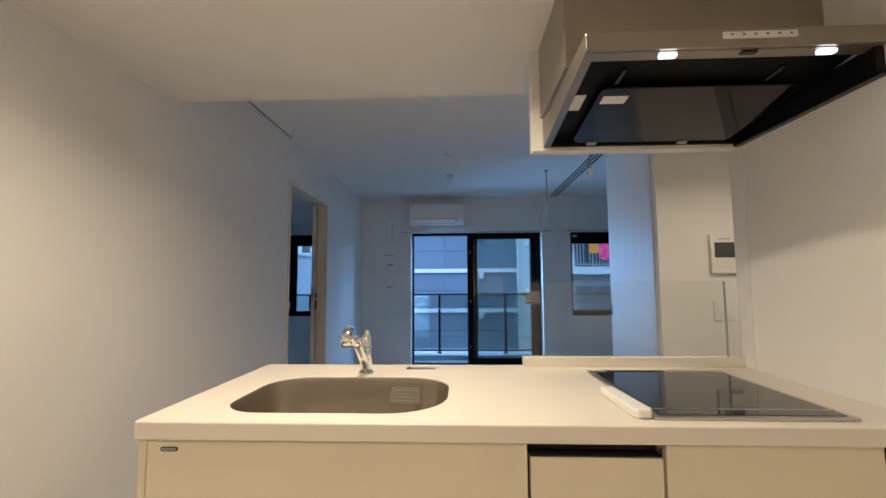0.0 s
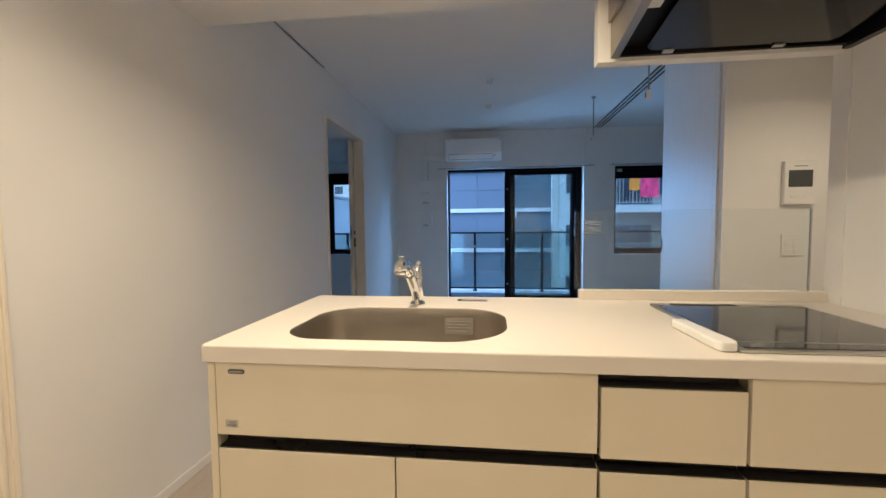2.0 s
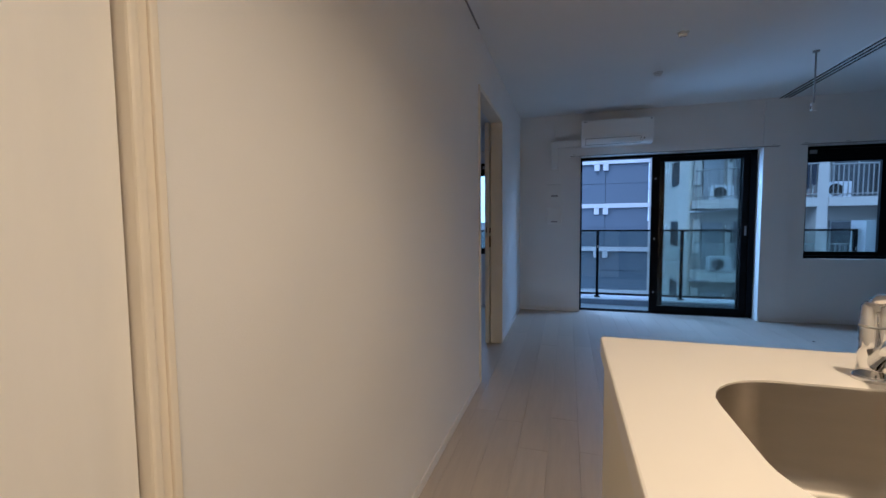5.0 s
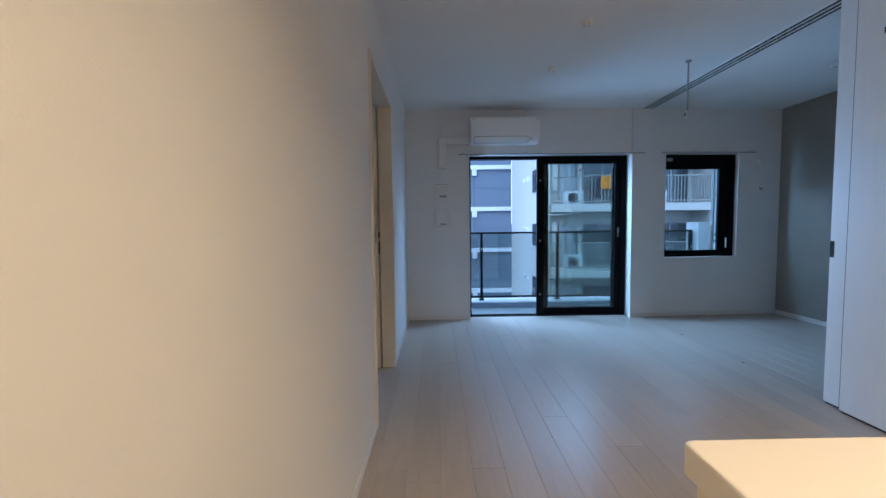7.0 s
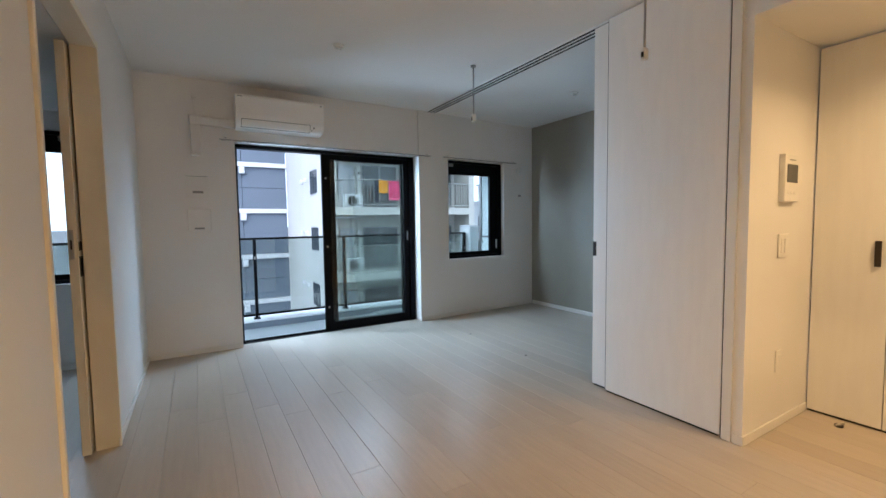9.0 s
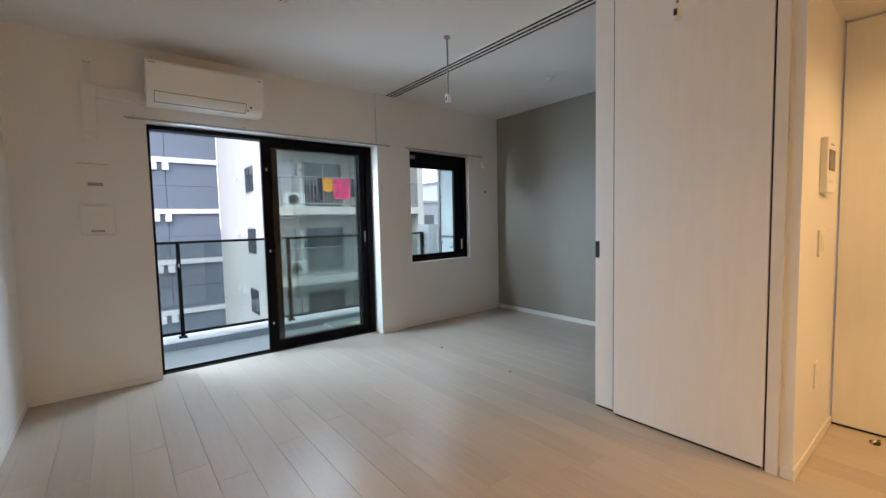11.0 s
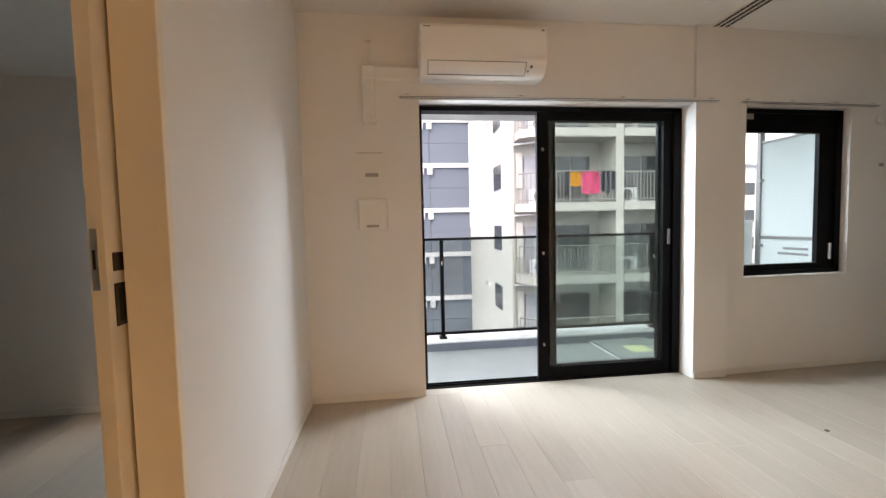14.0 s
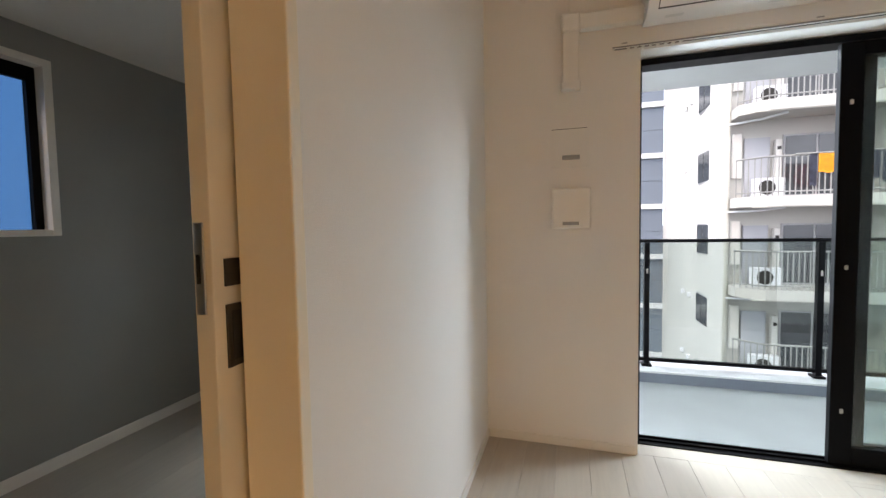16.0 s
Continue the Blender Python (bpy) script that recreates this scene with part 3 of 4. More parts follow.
def splash_guard():
    solid("worktop_upstand", "low white upstand behind the cooktop", "upstand", box(0.266, 1.094, 1.632, 1.664, CT, CT + 0.036, 0.002), COUNTER)
    structure("trim_wall_end", box(1.096, 1.202, 1.582, 1.656, CT, LOW - 0.001, 0.002), TRIM, "white end strip of the kitchen wall", "trim")
    g = thing("glass_splash_guard", "clear glass splash guard on the upstand", "splash guard", (0.25, 1.648, CT + 0.036))
    part("pane", box(0.0, 0.79, -0.003, 0.003, 0, 0.29, 0.001), GUARD_PANE, g).visible_shadow = False
    part("edge", box(0.791, 0.796, -0.004, 0.004, 0, 0.288, 0.001), SATIN, g)
    lab = part("label", box(0.03, 0.095, -0.0045, -0.0035, 0.205, 0.25), GUARD_PANE, g, "small transparent label with grey print")
    for i in range(3):
        part("print_line", box(0.036, 0.088, -0.006, -0.005, 0.214 + 0.012 * i, 0.218 + 0.012 * i), INK, lab)
    part("label_edge", box(0.03, 0.095, -0.006, -0.005, 0.249, 0.251), INK, lab)
    part("label_edge", box(0.03, 0.095, -0.006, -0.005, 0.203, 0.205), INK, lab)


def front(name, cab, x0, x1, z0, z1):
    return part(name, box(x0, x1, 0.985, 1.004, z0, z1, 0.0015), CAB, cab)


def channel(cab, x0, x1, z0, z1):
    """A dark grip recess with its lip."""
    c = part("handle_channel", section([(1.03, z0), (1.03, z1), (1.0, z1), (1.0, z1 - 0.004), (1.022, z1 - 0.006), (1.022, z0 + 0.006), (0.99, z0 + 0.004), (0.99, z0)], x0, x1), CAB_DARK, cab, "black recessed grip channel")
    return c


def cabinets():
    units = (("sink_cabinet", -0.722, 0.177, "cream sink cabinet under the worktop"), ("drawer_cabinet", 0.181, 0.481, "narrow cream drawer cabinet under the worktop"),
             ("cooktop_cabinet", 0.485, 0.96, "cream cabinet below the cooktop"), ("pull_out_cabinet", 0.964, 1.096, "narrow cream pull-out cabinet at the wall"))
    for name, x0, x1, label in units:
        c = thing(name, label, "cabinet")
        part("body", box(x0 + 0.002, x1 - 0.002, 1.032, 1.63, 0.09, 0.632 if name == "sink_cabinet" else 0.8135), CAB, c)
        part("toe_kick", box(x0, x1, 1.045, 1.06, -0.0, 0.09), CAB, c)
        g = 0.0015
        if name == "sink_cabinet":
            p = front("front_panel", c, x0 + g, x1 - g, 0.633, 0.8125)
            part("hook_slot", prism(rounded(-0.021, 0.021, -0.005, 0.005, (0.005,) * 4, 5), 0, 0.003), PULL, p).matrix_world = pose(-0.666, 0.986, 0.791, 90)
            part("slot_face", prism(rounded(-0.018, 0.018, -0.0025, 0.0025, (0.0025,) * 4, 5), 0, 0.004), PLASTIC_GREY, p).matrix_world = pose(-0.666, 0.9855, 0.791, 90)
            channel(c, x0 + g, x1 - g, 0.596, 0.633)
            for a, b in ((x0, -0.278), (-0.278, x1)):
                front("drawer_front", c, a + g, b - g, 0.1, 0.597)
        elif name == "drawer_cabinet" or name == "pull_out_cabinet":
            channel(c, x0 + g, x1 - g, 0.781, 0.8135)
            front("drawer_front", c, x0 + g, x1 - g, 0.623, 0.782)
            channel(c, x0 + g, x1 - g, 0.59, 0.623)
            front("drawer_front", c, x0 + g, x1 - g, 0.1, 0.591)
        else:
            p = front("front_panel", c, x0 + g, x1 - g, 0.623, 0.8125)
            channel(c, x0 + g, x1 - g, 0.59, 0.623)
            front("drawer_front", c, x0 + g, x1 - g, 0.1, 0.591)
        lx = -0.682 if name == "sink_cabinet" else 0.89 if name == "cooktop_cabinet" else None
        if lx is not None:
            s = part("label", box(lx - 0.016, lx + 0.016, 0.9835, 0.985, 0.653, 0.671), LABEL_SILVER, p, "small printed silver label")
            part("print_line", box(lx - 0.012, lx + 0.012, 0.982, 0.983, 0.6575, 0.6605), INK, s)
            part("print_line", box(lx - 0.006, lx + 0.01, 0.982, 0.983, 0.6635, 0.6665), INK, s)
    solid("cabinet_end_panel", "cream end panel of the kitchen counter", "end panel", box(-0.743, -0.7235, 0.987, 1.65, 0, 0.8142, 0.0015), CAB)
    solid("cabinet_back_panel", "white back panel of the kitchen counter", "back panel", box(-0.7215, 1.098, 1.632, 1.65, 0, 0.8142, 0.0015), CAB)


def range_hood():
    panel = structure("wall_hood_panel", box(0.313, 1.1, 1.6, 1.652, 1.693, LOW, 0.002), WALL, "white hanging panel behind the range hood", "wall")
    h = thing("range_hood", "silver range hood with black underside and lit lamps", "range hood", (0.355, 1.03, 1.697))
    w, d = 0.744, 0.565
    rim = lambda y: 0.075 - 0.069 * y / d
    part("chimney", box(-0.01, w, 0.17, d, 0.124, 0.407, 0.002), HOOD_STEEL, h, "silver duct cover")
    part("front_band", box(0, w, 0, 0.012, 0.075, 0.123, 0.002), HOOD_STEEL, h)
    part("top_plate", box(0.0005, w, 0.012, d, 0.115, 0.123), HOOD_STEEL, h)
    upright = Matrix(((0, 0, 1, 0), (1, 0, 0, 0), (0, 1, 0, 0), (0, 0, 0, 1)))
    part("side_panel", prism([(0.012, rim(0.012)), (0.012, 0.115), (d, 0.115), (d, rim(d))], 0.0, 0.01), HOOD_STEEL, h).matrix_local = upright
    part("side_liner", prism([(0.012, rim(0.012) + 0.003), (0.012, 0.113), (d, 0.113), (d, rim(d) + 0.003)], 0.0105, 0.014), HOOD_BLACK, h).matrix_local = upright
    part("side_lip", section([(0.03, rim(0.03)), (d, rim(d)), (d, rim(d) + 0.0025), (0.03, rim(0.03) + 0.0025)], 0.0105, 0.026), HOOD_STEEL, h)
    part("front_lip", section([(0.0125, rim(0.0125)), (0.045, rim(0.045)), (0.045, rim(0.045) + 0.003), (0.0125, rim(0.0125) + 0.003)], 0.0105, w), HOOD_STEEL, h)
    part("recess", section([(0.0125, rim(0) + 0.03), (d, rim(d) + 0.03), (d, rim(d) + 0.035), (0.0125, rim(0) + 0.035)], 0.0145, w), HOOD_BLACK, h, "black enamelled recess")
    part("recess_front", box(0.0145, w, 0.0405, 0.045, 0.075, 0.109), HOOD_BLACK, h)
    part("recess_back", box(0.0145, w, d - 0.016, d - 0.001, 0.008, 0.04), HOOD_BLACK, h)
    slope = lambda y: rim(y) + 0.006

    def sloped(bm, lift=0.0):
        for v in bm.verts:
            v.co.z += slope(v.co.y) + lift
        return bm

    plate = part("baffle_plate", sloped(prism(rounded(0.1, w - 0.06, 0.185, d - 0.024, (0.03, 0.04, 0.02, 0.02), 5), 0, 0.008, 0.002)), HOOD_PLATE, h, "glossy dark baffle plate")
    part("label", sloped(box(0.118, 0.195, 0.222, 0.265, -0.0012, -0.0002)), PAPER, plate, "white paper label")
    part("side_label", sloped(box(0.03, 0.075, 0.25, 0.34, 0.0205, 0.0215)), PAPER, h, "narrow pale notice label")
    for x in (0.16, 0.5):
        part("clip", sloped(box(x, x + 0.035, d - 0.03, d - 0.014, -0.006, 0.001, 0.001)), SATIN, h)
    for x in (0.13, 0.56):
        part("bracket", sloped(box(x, x + 0.012, 0.1, 0.168, 0.004, 0.01, 0.001)), HOOD_PLATE, h)
    part("side_filler", box(w - 0.022, w, 0.0125, d, 0.004, 0.075, 0.001), HOOD_BLACK, h, "black filler strip along the wall")
    part("filler_edge", box(w - 0.024, w + 0.001, 0.0, d, -0.004, 0.0035, 0.001), HOOD_PLATE, h)
    part("control_panel", box(0.342, 0.525, -0.004, 0.001, 0.095, 0.113, 0.001), PLASTIC, h, "pale control strip")
    for i in range(6):
        part("button", box(0.36 + 0.029 * i, 0.366 + 0.029 * i, -0.0055, -0.004, 0.102, 0.107), INK, h)
    part("sensor", box(0.4, 0.437, 0.014, 0.03, 0.068, 0.072), CAB_DARK, h)
    for x in (0.216, 0.615):
        part("lamp", prism(rounded(x - 0.022, x + 0.022, 0.016, 0.036, (0.006,) * 4, 4), 0.0665, 0.0715), LED, h, "lit warm lamp lens")
    for x in (0.08, 0.15, 0.22, 0.29, 0.42, 0.49):
        part("screw", tube([(x, 0.166, 0.138), (x, 0.171, 0.138)], 0.004, 8), CHROME, h)


worktop(), sink(), faucet(), cooktop(), splash_guard(), cabinets(), range_hood()
cap = solid("worktop_sticker", "small dark and silver sticker on the worktop", "sticker", box(-0.18, -0.07, 1.575, 1.605, CT + 0.0005, CT + 0.0018), SATIN)
part("dark_end", box(-0.18, -0.165, 1.575, 1.605, CT + 0.0018, CT + 0.003), CAB_DARK, cap)
# Fixtures out of view; the third only houses the added lamp.
for lx, ly, lz, watts in LAMPS:
    d = thing("downlight", "small recessed warm ceiling downlight", "downlight", (lx, ly, LOW), group="ceiling downlights")
    part("ring", tube([(0, 0, -0.004), (0, 0, 0.0)], 0.052, 24), TRIM, d)
    part("lens", tube([(0, 0, -0.0055), (0, 0, -0.004)], 0.04, 24), LED, d)


# ---- living room fittings ----
def air_conditioner():
    a = thing("air_conditioner", "white wall-mounted air conditioner above the balcony door", "air conditioner", (-0.685, 5.785, 2.016))
    w = 0.764
    bend = lambda a0, a1, out: [(0.105 + (0.105 + out) * math.cos(radians(a0 + (a1 - a0) * i / 10)), 0.115 + (0.115 + out) * math.sin(radians(a0 + (a1 - a0) * i / 10))) for i in range(11)]
    prof = [(0.205, 0.0), (0.205, 0.285), (0.03, 0.287), (0.006, 0.28), (0.0, 0.262)] + bend(180, 270, 0)
    part("body", section(prof, 0.0, w, 0.003), AC_WHITE, a)
    part("louver", section(bend(203, 243, 0.0035) + bend(243, 203, -0.004), 0.045, w - 0.13), AC_WHITE, a, "white air outlet flap")
    part("louver_shadow", section(bend(201.5, 246.5, 0.003) + bend(246.5, 201.5, -0.003), 0.042, w - 0.127), GAP, a)
    part("receiver", box(w - 0.1, w - 0.088, 0.011, 0.03, 0.042, 0.055, 0.001), SCREEN, a)
    part("lamp_plate", box(w - 0.118, w - 0.106, 0.026, 0.04, 0.022, 0.03, 0.001), PLASTIC_GREY, a)
    part("badge", box(0.018, 0.058, -0.0016, 0.0015, 0.258, 0.264), INK, a, "plain grey maker's mark")
    part("badge", box(w - 0.035, w - 0.018, -0.0016, 0.002, 0.252, 0.262), INK, a, "small dark mark")
    for x in (0.08, 0.46):
        part("bottom_label", box(x, x + 0.07, 0.112, 0.135, -0.0015, 0.0005), PAPER, a)


def duct_cover():
    c = thing("duct_cover", "white plastic pipe cover leading to the air conditioner", "duct cover", (-1.035, 5.93, 1.78))
    part("vertical_cover", box(0, 0.075, 0.005, 0.06, 0, 0.262, 0.006), PLASTIC, c)
    part("elbow", box(-0.004, 0.082, 0, 0.06, 0.24, 0.328, 0.01), PLASTIC, c)
    part("horizontal_cover", box(0.078, 0.355, 0.005, 0.06, 0.25, 0.32, 0.006), PLASTIC, c)
    part("end_cap", box(-0.006, 0.082, 0.0, 0.06, -0.02, 0.015, 0.006), PLASTIC, c)
    part("cable_duct", box(0.03, 0.052, 0.04, 0.06, 0.328, 0.48, 0.003), PLASTIC, c)
    part("socket", box(0.022, 0.06, 0.03, 0.06, 0.48, 0.52, 0.004), PLASTIC, c)


def wall_vents():
    v = thing("inspection_panel", "flush white wall inspection panel with grey pull", "wall panel", (-1.095, 5.986, 1.395))
    part("frame", box(0, 0.182, -0.003, 0.004, 0, 0.2, 0.001), PLASTIC, v)
    part("panel", box(0.012, 0.17, -0.006, -0.003, 0.012, 0.188, 0.001), PLASTIC, v)
    part("top_gap", box(0.01, 0.172, -0.0045, -0.003, 0.188, 0.1905), GAP, v)
    part("pull", box(0.058, 0.14, -0.012, -0.006, 0.04, 0.062, 0.003), PLASTIC_GREY, v, "grey finger pull")
    v = thing("ventilation_cover", "square white wall ventilation cover with label", "vent", (-1.085, 5.95, 1.1))
    part("back_plate", box(0.006, 0.174, 0.02, 0.04, 0.006, 0.19, 0.002), PLASTIC, v)
    part("cover", box(0, 0.18, -0.012, 0.02, 0, 0.196, 0.008), PLASTIC, v)
    part("pull", box(0.05, 0.125, -0.0145, -0.011, 0.018, 0.034, 0.001), PLASTIC_GREY, v, "grey printed pull")
    v = thing("round_wall_cap", "white round pipe cap on the wall", "wall cap", RW @ pose(1.39, 0, 1.835))
    part("cap", tube([(0, 0, 0), (0, -0.018, 0), (0, -0.022, 0)], [0.04, 0.04, 0.03], 24), PLASTIC, v)
    v = thing("wall_socket", "small grey and white wall socket", "socket", RW @ pose(1.41, 0, 1.5))
    part("plate", box(-0.035, 0.035, -0.007, 0, -0.03, 0.03, 0.003), PLASTIC, v)
    part("outlet", box(-0.022, 0.022, -0.009, -0.006, -0.012, 0.012, 0.002), PLASTIC_GREY, v)


def curtain_rod(m, length, label):
    r = thing("curtain_rail", label, "curtain rail", m)
    part("rail", section([(-0.012, 0), (0.012, 0), (0.012, 0.018), (-0.012, 0.018)], 0, length, 0.003), PLASTIC, r)
    part("slot", box(0.01, length - 0.01, -0.004, 0.004, -0.0015, 0.0005), GAP, r)
    part("rail_edge", box(0, length, -0.0145, -0.0125, 0.001, 0.007), TRACK, r)
    for x in (0.05, length * 0.36, length * 0.68, length - 0.05):
        part("bracket", box(x - 0.012, x + 0.012, -0.008, 0.052, 0.017, 0.024, 0.001), PLASTIC_GREY, r)
    for i in range(max(3, int(length * 4))):
        part("runner", box(0.06 + 0.03 * i, 0.072 + 0.03 * i, -0.006, 0.006, -0.009, -0.001), PLASTIC, r)


def hanger(x, y, drop):
    h = thing("ceiling_hanger", "thin grey ceiling-hung laundry pole hanger", "laundry hanger", (x, y, H), group="ceiling laundry hangers")
    part("ceiling_plate", tube([(0, 0, -0.012), (0, 0, 0)], 0.022, 20), PLASTIC_GREY, h)
    part("rod", tube([(0, 0, -drop + 0.05), (0, 0, -0.01)], 0.006, 10), PLASTIC_GREY, h)
    part("hook", box(-0.018, 0.018, -0.012, 0.012, -drop, -drop + 0.06, 0.004), PLASTIC, h)
    part("hole", box(-0.019, -0.0175, -0.007, 0.007, -drop + 0.012, -drop + 0.038), GAP, h)


def ceiling_rose(x, y, kind):
    h = thing("ceiling_rose", "small white ceiling lamp socket", "ceiling socket", (x, y, H), group="ceiling lamp sockets")
    part("plate", tube([(0, 0, -0.012), (0, 0, 0)], [0.032, 0.04], 24), PLASTIC, h)
    part("body", box(-0.028, 0.028, -0.014, 0.014, -0.026, -0.011, 0.004), PLASTIC, h)
    part("slot", box(-0.02, -0.008, -0.002, 0.002, -0.0275, -0.026), GAP, h)
    part("slot", box(0.008, 0.02, -0.002, 0.002, -0.0275, -0.026), GAP, h)


def hall_fittings():
    i = thing("intercom", "white wall intercom with a grey screen", "intercom", (1.602, 2.693, 1.23))
    part("body", box(0, 0.17, -0.028, 0, 0, 0.248, 0.005), PLASTIC, i)
    part("screen", box(0.022, 0.148, -0.0305, -0.027, 0.1, 0.195, 0.002), SCREEN, i, "grey display")
    part("speaker", box(0.05, 0.12, -0.0295, -0.027, 0.215, 0.221), PLASTIC_GREY, i)
    for k in range(3):
        part("button", box(0.035 + 0.036 * k, 0.06 + 0.036 * k, -0.0305, -0.027, 0.04, 0.056, 0.002), PLASTIC, i)
    s = thing("light_switch", "white double wall switch plate", "switch", (1.612, 2.693, 0.935))
    part("plate", box(0, 0.12, -0.009, 0, 0, 0.125, 0.003), PLASTIC, s)
    for k in range(2):
        for z in (0.024, 0.064):
            part("rocker", box(0.018 + 0.045 * k, 0.055 + 0.045 * k, -0.0125, -0.008, z, z + 0.037, 0.002), PLASTIC, s)
    o = thing("wall_outlet", "white wall outlet near the floor", "outlet", (1.63, 2.693, 0.31))
    part("plate", box(0, 0.072, -0.008, 0, 0, 0.12, 0.003), PLASTIC, o)
    part("socket", box(0.02, 0.052, -0.0105, -0.007, 0.03, 0.095, 0.002), PLASTIC, o)
    d = thing("door_stopper", "small dark metal door stopper on the floor", "door stopper", (1.955, 2.51, 0))
    part("base", tube([(0, 0, 0), (0, 0, 0.01)], 0.02, 16), PULL, d)
    part("arm", tube([(-0.02, 0.01, 0.008), (0.025, -0.012, 0.012)], 0.007, 10), SATIN, d)


air_conditioner(), duct_cover(), wall_vents(), hall_fittings()
curtain_rod(pose(-0.816, 5.925, 1.908), 2.14, "white curtain rail above the balcony door")
curtain_rod(RW @ pose(0.17, -0.035, 1.918), 1.15, "white curtain rail above the small window")
hanger(0.99, 4.58, 0.455), hanger(0.995, 3.06, 0.465)
ceiling_rose(-0.088, 4.723, 0), ceiling_rose(-0.082, 3.914, 0), ceiling_rose(2.3, 4.687, 0)
for y in (4.361, 5.19):
    g = solid("floor_guide", "tiny dark floor guide of the sliding panels", "floor guide", tube([(1.357, y, 0.0), (1.357, y, 0.003)], 0.011, 14), PULL, "floor guides")


# ---- balcony ----
structure("balcony_floor", box(-4.2, 3.2, 6.2, 7.58, -0.4, -0.2), SLAB, "pale grey balcony floor", "balcony floor")
structure("balcony_curb", box(-4.2, 4.6, 7.58, 7.92, -0.5, -0.122), CURB, "blue-grey balcony curb", "curb")
structure("balcony_coping", box(-4.2, 4.6, 7.585, 7.93, -0.121, -0.105, 0.003), CURB_TOP, "pale coping on the balcony curb", "coping")
structure("balcony_ceiling", box(-4.2, 4.6, 6.2, 7.9, 2.265, 2.6), OUTER, "pale underside of the balcony above", "ceiling")
for nm, b in (("outer_wall_low", (-4.4, 4.8, 6.2, 6.3, -9, -0.21)), ("outer_wall_high", (-4.4, 4.8, 6.2, 6.3, 2.6, 8)), ("outer_wall_left", (-4.4, -3.46, 6.08, 6.2, -0.4, 2.6)),
              ("outer_wall_right", (3.12, 4.8, 6.26, 6.36, -0.2, 2.265))):
    structure(nm, box(*b), OUTER, "pale outer wall of the apartment house", "wall")


def balcony_rail():
    r = thing("balcony_rail", "black balcony railing with clear glass panels on the curb", "railing", (0, 7.74, -0.105))
    part("top_rail", box(-4.2, 3.0, -0.022, 0.022, 1.062, 1.09, 0.004), BLACK_ALU, r)
    part("bottom_rail", box(-4.2, 3.0, -0.018, 0.018, 0.04, 0.068, 0.004), BLACK_ALU, r)
    xs = [-0.37 + 1.215 * k for k in range(-3, 3)] + [2.98]
    for x in xs:
        p = part("post", box(x - 0.02, x + 0.02, -0.025, 0.025, 0.004, 1.062, 0.003), BLACK_ALU, r)
        part("foot", box(x - 0.04, x + 0.04, -0.045, 0.045, -0.0005, 0.02, 0.004), BLACK_ALU, p)
        part("fitting", box(x - 0.006, x + 0.006, -0.033, -0.024, 0.8, 0.84, 0.002), SATIN, p)
    for a, b in zip(xs, xs[1:]):
        part("pane", box(a + 0.022, b - 0.022, -0.004, 0.004, 0.068, 1.062), RAIL_PANE, r).visible_shadow = False


def partition():
    p = thing("balcony_partition", "frosted white balcony partition board in a grey frame", "partition", (3.22, 6.36, -0.2))
    part("post", box(-0.028, 0.028, 1.165, 1.215, 0, 2.464, 0.003), TRACK, p, "tall grey post up to the slab")
    part("inner_post", box(-0.02, 0.02, 0.36, 0.4, 0, 2.16, 0.003), TRACK, p)
    part("wall_post", box(-0.02, 0.02, 0.0, 0.035, 0, 2.16, 0.003), TRACK, p)
    part("top_rail", box(-0.018, 0.018, 0, 1.164, 2.135, 2.162, 0.003), TRACK, p)
    part("middle_rail", box(-0.018, 0.018, 0, 1.164, 1.09, 1.122, 0.003), TRACK, p)
    part("bottom_rail", box(-0.018, 0.018, 0, 1.164, 0.03, 0.06, 0.003), TRACK, p)
    part("board", box(-0.006, 0.006, 0.04, 1.164, 1.122, 2.135), FROST, p)
    low = part("board", box(-0.006, 0.006, 0.04, 1.164, 0.06, 1.09), FROST, p)
    for z in (1.0, 1.72):
        part("bracket", box(-0.04, 0.0, 1.13, 1.17, z, z + 0.03, 0.003), TRACK, p)
    for k in range(2):
        part("print_line", box(-0.0085, -0.0065, 0.62, 0.95 - 0.06 * k, 0.93 + 0.055 * k, 0.955 + 0.055 * k), INK, low)
    solid("balcony_pillar", "grey concrete pillar at the end of the railing", "pillar", box(3.02, 3.19, 7.6, 7.92, -0.104, 1.1, 0.006), CURB_TOP)


def hatch():
    h = thing("escape_hatch", "pale metal escape hatch on the balcony floor", "hatch", (1.24, 6.89, -0.2))
    part("lid", box(0, 0.62, 0, 0.68, 0.0005, 0.03, 0.006), SLAB, h)
    part("rim", box(-0.03, 0.65, -0.03, 0.71, 0.0003, 0.012, 0.003), CURB_TOP, h)
    part("sticker", box(0.2, 0.42, 0.2, 0.42, 0.03, 0.0315), YELLOW, h, "yellow-green notice sticker")


balcony_rail(), partition(), hatch()

# ---- outside ----
structure("ground", box(-900, 900, -300, 2500, -9.6, -9.0), GROUND, "grey street level ground", "ground")


